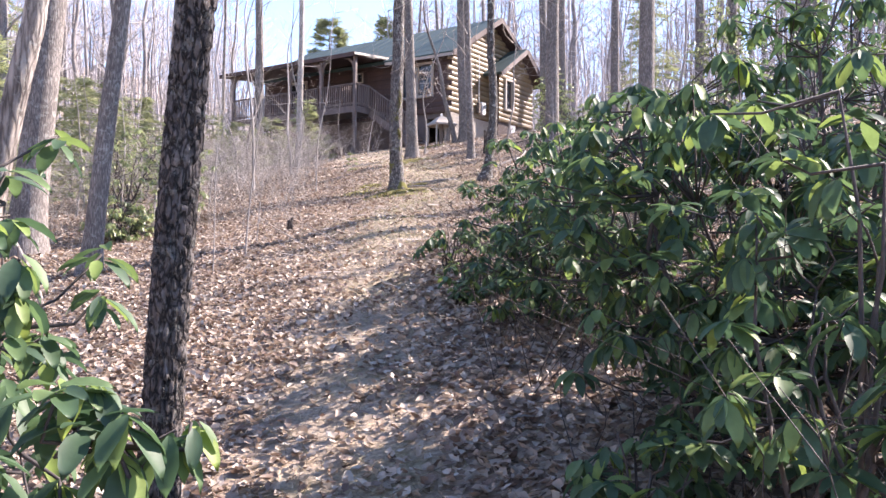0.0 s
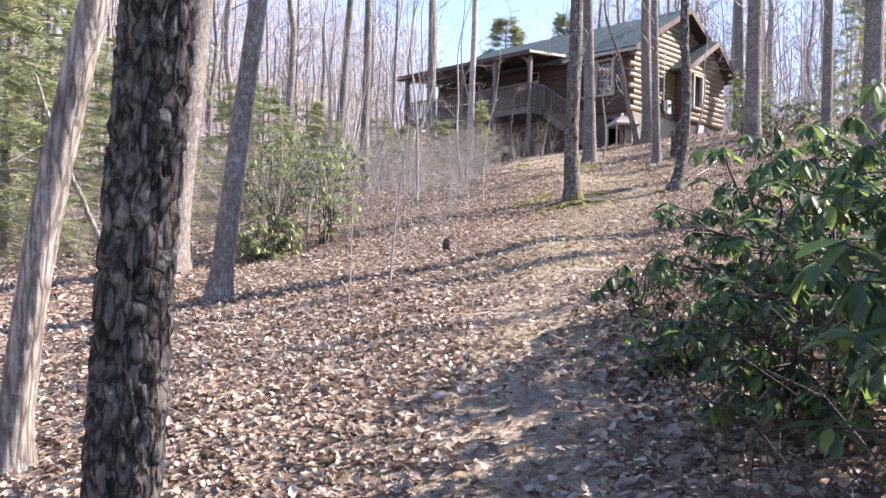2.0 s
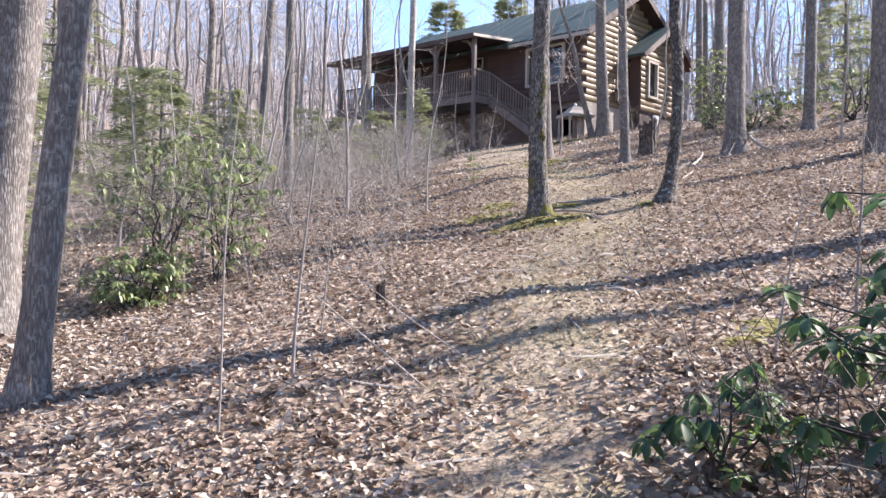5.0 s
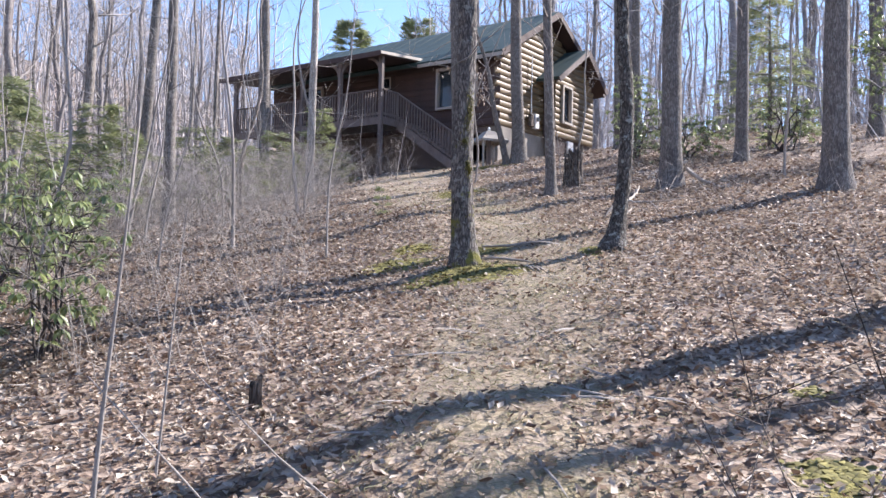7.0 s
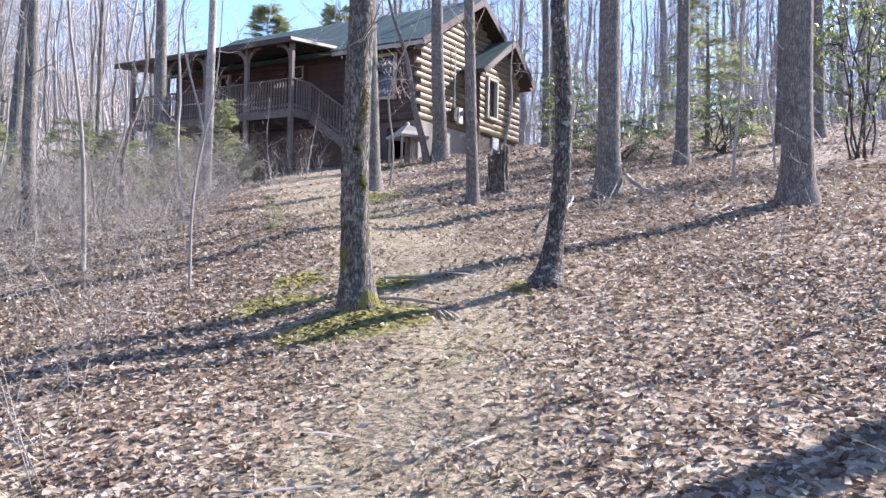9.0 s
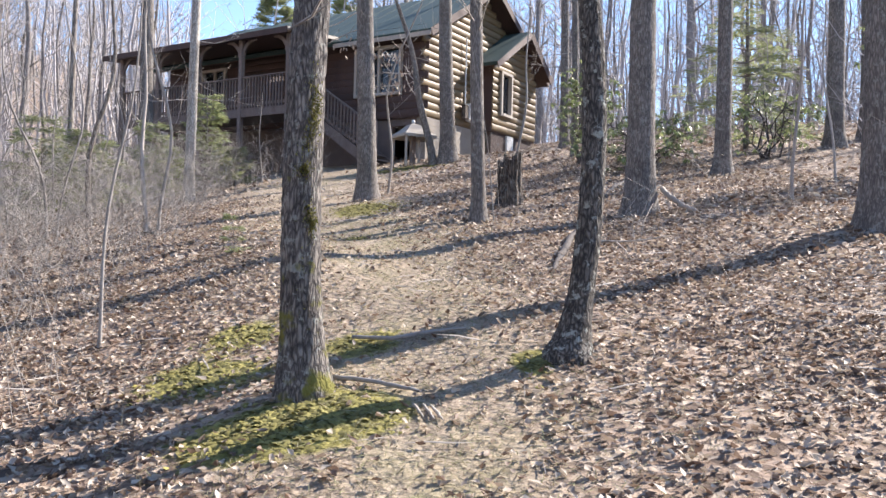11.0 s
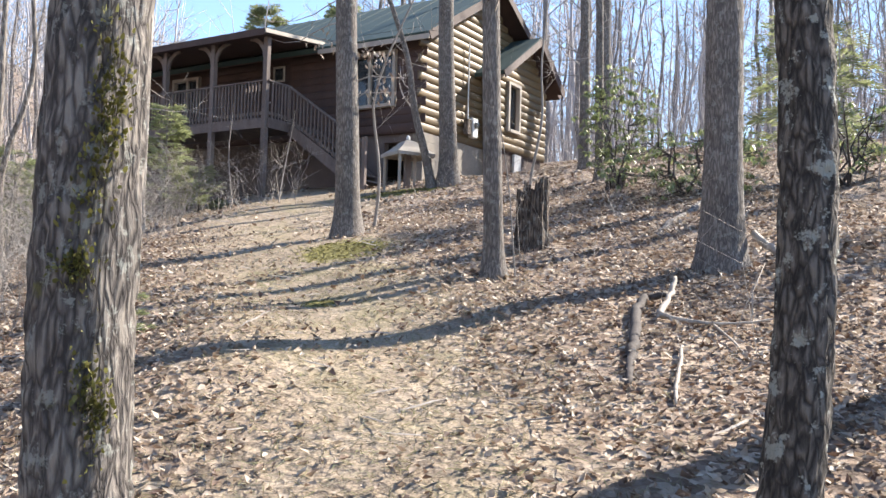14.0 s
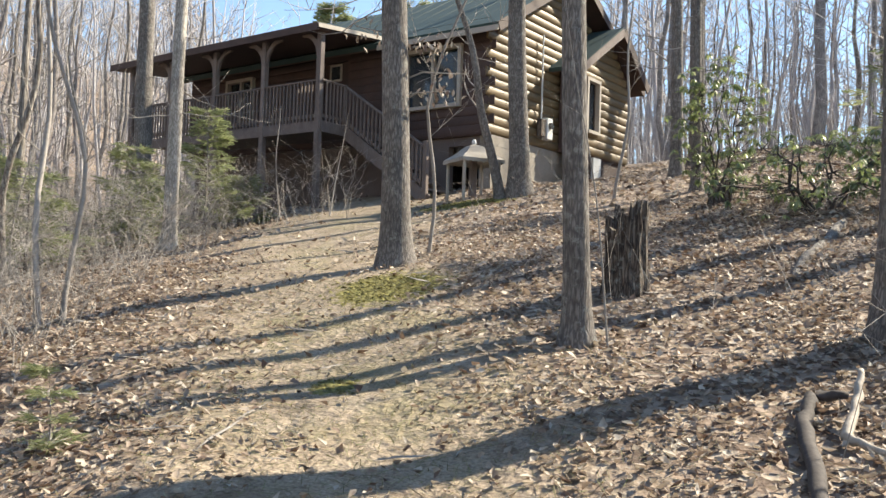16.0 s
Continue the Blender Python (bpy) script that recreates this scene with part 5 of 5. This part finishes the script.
def stick(name, pts, radii, label, mat, sides=8):
    base, r = Vector(pts[0]), random.Random(int(pts[0][0] * 1000))
    local, rr = [], []
    for i in range(len(pts) - 1):
        for k in range(5):
            u = k / 5
            jit = Vector((r.uniform(-1, 1), r.uniform(-1, 1), r.uniform(-1, 1))) * radii[i] * 0.3
            local.append(Vector(pts[i]).lerp(Vector(pts[i + 1]), u) - base + jit)
            rr.append((radii[i] * (1 - u) + radii[i + 1] * u) * r.uniform(0.82, 1.12))
    local, radii = local + [Vector(pts[-1]) - base], rr + [radii[-1] * 0.7]
    return thing(name, label, "branch", Matrix.Translation(base), data=(*tube(local, radii, sides), mat, True))


def on_ground(x, y, up):
    return (x, y, float(height(x, y)) + up)


limb = stick("fallen_branch", [on_ground(3.97, 18.98, 0.2), on_ground(3.9, 18.88, 0.12), on_ground(3.7, 18.62, 0.04), on_ground(3.76, 18.45, 0.03), on_ground(3.88, 18.2, 0.05), on_ground(4.1, 18.12, 0.06), on_ground(4.4, 18.1, 0.08)], [0.016, 0.022, 0.024, 0.017, 0.012, 0.009, 0.004], "pale crooked broken branch lying on the slope", BARE_WOOD)
o = Vector(on_ground(3.97, 18.98, 0.2))
for pts, rr in (([on_ground(3.88, 18.2, 0.05), on_ground(3.86, 17.9, 0.03), on_ground(3.8, 17.6, 0.02), on_ground(3.95, 17.3, 0.02)], [0.008, 0.008, 0.006, 0.004]), ([on_ground(4.1, 18.12, 0.06), on_ground(4.2, 18.3, 0.2), on_ground(4.32, 18.36, 0.36)], [0.006, 0.005, 0.003])):
    part("side_limb", (*tube([Vector(p) - o for p in pts], rr, 7), BARE_WOOD, True), limb)
stick("fallen_branch", [on_ground(3.54, 17.92, 0.03), on_ground(3.42, 17.66, 0.03), on_ground(3.28, 17.4, 0.025), on_ground(3.13, 17.08, 0.02)], [0.010, 0.012, 0.012, 0.009], "pale barkless straight stick lying on the leaves", BARE_WOOD)
stick("fallen_log", [on_ground(3.95, 19.05, 0.06), on_ground(3.8, 19.12, 0.05), on_ground(3.62, 18.85, 0.03), on_ground(3.4, 18.3, 0.025), on_ground(3.2, 17.85, 0.02), on_ground(3.0, 17.4, 0.01)], [0.02, 0.032, 0.036, 0.034, 0.03, 0.022], "dark crooked log-shaped piece beside the pale branch", STEM, 12)
stick("fallen_log", [on_ground(5.02, 19.8, 0.3), on_ground(5.06, 19.65, 0.2), on_ground(5.12, 19.45, 0.1), on_ground(5.2, 19.2, 0.03)], [0.028, 0.032, 0.032, 0.024], "pale barkless log leaning on the stout trunk", BARE_WOOD)
stick("fallen_log", [on_ground(4.95, 21.7, -0.015), on_ground(5.35, 22.25, 0.02), on_ground(5.85, 22.85, 0.0), on_ground(6.5, 23.7, 0.03)], [0.025, 0.045, 0.05, 0.055], "grey weathered log half sunk in fallen leaves", BARK_GREY, 12)
stick("fallen_branch", [on_ground(1.2, 16.0, 0.03), on_ground(1.45, 15.8, 0.05), on_ground(1.75, 15.85, 0.03), on_ground(1.95, 15.8, 0.03)], [0.012, 0.016, 0.014, 0.01], "dark branch lying across the path", TWIG)
stick("fallen_branch", [on_ground(1.05, 15.1, 0.03), on_ground(1.3, 14.9, 0.04), on_ground(1.5, 14.75, 0.03)], [0.014, 0.014, 0.01], "grey root-like branch on the path", TWIG)
stick("fallen_branch", [on_ground(-1.3, 10.2, 0.55), on_ground(-0.8, 9.7, 0.28), on_ground(-0.25, 9.1, 0.02)], [0.003, 0.005, 0.006], "thin pale dead branch propped over the leaves", BARE_WOOD)
stick("fallen_branch", [on_ground(-0.9, 10.4, 0.5), on_ground(-0.45, 9.9, 0.22), on_ground(-0.05, 9.5, 0.02)], [0.003, 0.0045, 0.006], "thin pale dead branch propped over the leaves", BARE_WOOD)
stick("fallen_branch", [on_ground(-2.52, 7.7, -0.03), on_ground(-2.72, 7.75, 0.45), on_ground(-3.02, 7.8, 0.95), on_ground(-3.35, 7.85, 1.6), on_ground(-3.6, 7.9, 2.2)], [0.026, 0.024, 0.021, 0.018, 0.013], "pale dead stem leaning among the trunks", BARK_PALE)
for dx in (0.0, 0.05, 0.09):
    stick("wood_chip", [on_ground(1.45 + dx, 14.6 - dx * 0.4, 0.02), on_ground(1.47 + dx, 14.5 - dx * 0.6, 0.02), on_ground(1.48 + dx, 14.42 - dx * 0.6, 0.02)], [0.007, 0.010, 0.006], "short pale piece of split wood on the path", BARE_WOOD, 6)


def garden_canopy(x, y):
    """A small white pyramid roof with a scalloped valance on four posts."""
    z = float(height(x, y))
    ob = thing("garden_canopy", "small white canopy with finial and scalloped valance near cabin", "canopy", pose(x, y, z, 0, 0, 20))
    e, h0, h1 = 0.43, 0.7, 1.0
    pts, faces = [], []
    rings = ((e, h0), (e * 0.62, h0 + 0.12), (e * 0.3, h0 + 0.26), (0.03, h1))
    for w, hz in rings:
        for k in range(16):
            a = k * math.pi / 8 + math.pi / 4
            sq = 1 / max(abs(math.cos(a)), abs(math.sin(a)))
            pts.append((math.cos(a) * w * sq, math.sin(a) * w * sq, hz))
    for i in range(3):
        for k in range(16):
            p, q = i * 16 + k, i * 16 + (k + 1) % 16
            faces.append((p, q, q + 16, p + 16))
    part("roof", (pts, faces, CANVAS, False), ob)
    for k in range(4):
        m = pose(0, 0, 0, 0, 0, 90 * k)
        v, f = [], []
        for i in range(17):
            u = -e + 2 * e * i / 16
            v += [(u, -e, h0), (u, -e, h0 - 0.09 + 0.03 * abs(math.sin(i * math.pi / 2 + 0.4)))]
        f = [(2 * i, 2 * i + 2, 2 * i + 3, 2 * i + 1) for i in range(16)]
        part("valance", ([tuple(m @ Vector(p)) for p in v], f, CANVAS), ob)
        part("post", (*box(-e + 0.05, -e + 0.05, -0.1, -e + 0.1, -e + 0.1, h0, 0.006), TRIM_WOOD), ob, "", m)
    part("finial", (*tube([(0, 0, h1 - 0.03), (0, 0, h1 + 0.02), (0, 0, h1 + 0.07), (0, 0, h1 + 0.1)], [0.02, 0.045, 0.04, 0.01], 10), WHITE, True), ob)
    part("centre_post", (*box(-0.06, -0.06, -0.1, 0.06, 0.06, h0 + 0.2, 0.01), DECK_WOOD), ob)


garden_canopy(3.38, 31.0)

# meter box and conduit on the gable, pale panel and landing beside the wing
meter = thing("meter_box", "white electric meter box with conduit on the log wall", "meter box", pose(CX, CY, 0, 0, 0, CABIN_TURN))
part("box_body", (*box(2.1, -0.24, 7.98, 2.36, -0.09, 8.48, 0.015), WHITE), meter)
part("box_body", (*box(1.86, -0.22, 8.02, 2.06, -0.09, 8.42, 0.012), ROTTEN), meter, "dark side box")
part("dial", (*tube([(2.23, -0.3, 8.3), (2.23, -0.24, 8.3)], [0.07, 0.08], 14), GLASS), meter)
part("conduit", (*tube([(2.0, -0.13, 8.4), (2.0, -0.13, 10.4)], [0.02, 0.02], 8), WHITE), meter)
landing = thing("side_landing", "dark wooden landing against the wing wall", "landing", pose(CX, CY, 0, 0, 0, CABIN_TURN))
for k in range(5):
    part("board", (*box(5.8, -0.9 + 0.16 * k, 7.62, 7.0, -0.76 + 0.16 * k, 7.66, 0.004), DARK_WOOD), landing)
for px, py in ((5.85, -0.85), (6.95, -0.85), (6.95, -0.15)):
    part("leg", (*box(px - 0.05, py - 0.05, 6.4, px + 0.05, py + 0.05, 7.62), DARK_WOOD), landing)
part("skirt", (*box(5.82, -0.93, 6.9, 6.98, -0.9, 7.6), DARK_WOOD), landing)
part("panel", (*box(3.9, WY - 0.02, 6.6, 4.3, WY + 0.04, FLOOR_Z - 0.12), WHITE), cabin, "pale panel below the wing window")


def hanging_leaves(x, y, spots, label):
    """Withered leaves still held on low twigs."""
    g = np.random.default_rng(12)
    p = np.concatenate([np.array([[x + a, y + b, float(height(x, y)) + h]]) + g.normal(0, 1, (n, 3)) * np.array([0.13, 0.1, 0.08]) for a, b, h, n in spots])
    n = len(p)
    ax = np.stack([g.normal(0, 0.5, n), g.normal(0, 0.5, n), -np.ones(n)], -1)
    ax /= np.linalg.norm(ax, axis=1)[:, None]
    side = np.cross(ax, g.normal(0, 1, (n, 3)))
    side /= np.linalg.norm(side, axis=1)[:, None]
    v, f = scatter(LEAF_V, LEAF_F, p, ax, side, np.cross(ax, side), g.uniform(0.05, 0.09, n))
    tagged(new("withered_leaves", fast_mesh("withered_leaves", v, f, LITTER_LEAF)), label, "leaves", kind="stuff")
    out = []
    r = random.Random(6)
    for a, b, h, n in spots:
        end = Vector((a, b, h))
        start = Vector((0, 0, h - 0.15))
        mid = start.lerp(end, 0.5) + Vector((0, 0, 0.06))
        out.append(tube([start, mid, end, end + (end - mid) * 0.8], [0.012, 0.009, 0.006, 0.003], 5))
        for _ in range(4):
            q = mid.lerp(end, r.random())
            out.append(tube([q, q + Vector((r.uniform(-0.25, 0.25), r.uniform(-0.2, 0.2), r.uniform(-0.1, 0.2)))], [0.004, 0.002], 3))
    ob = new("dead_limb", mesh_of("dead_limb", *join(*out), TWIG, True))
    ob.matrix_world = pose(x, y, float(height(x, y)))
    tagged(ob, "thin dead limbs reaching from the grey trunk", "branch", kind="stuff")


hanging_leaves(1.82, 24.6, [(0.3, -0.1, 2.45, 40), (0.42, -0.05, 1.95, 34), (-0.35, -0.1, 2.6, 18), (0.55, 0.1, 2.2, 14)], "withered tan leaves clinging to low twigs")
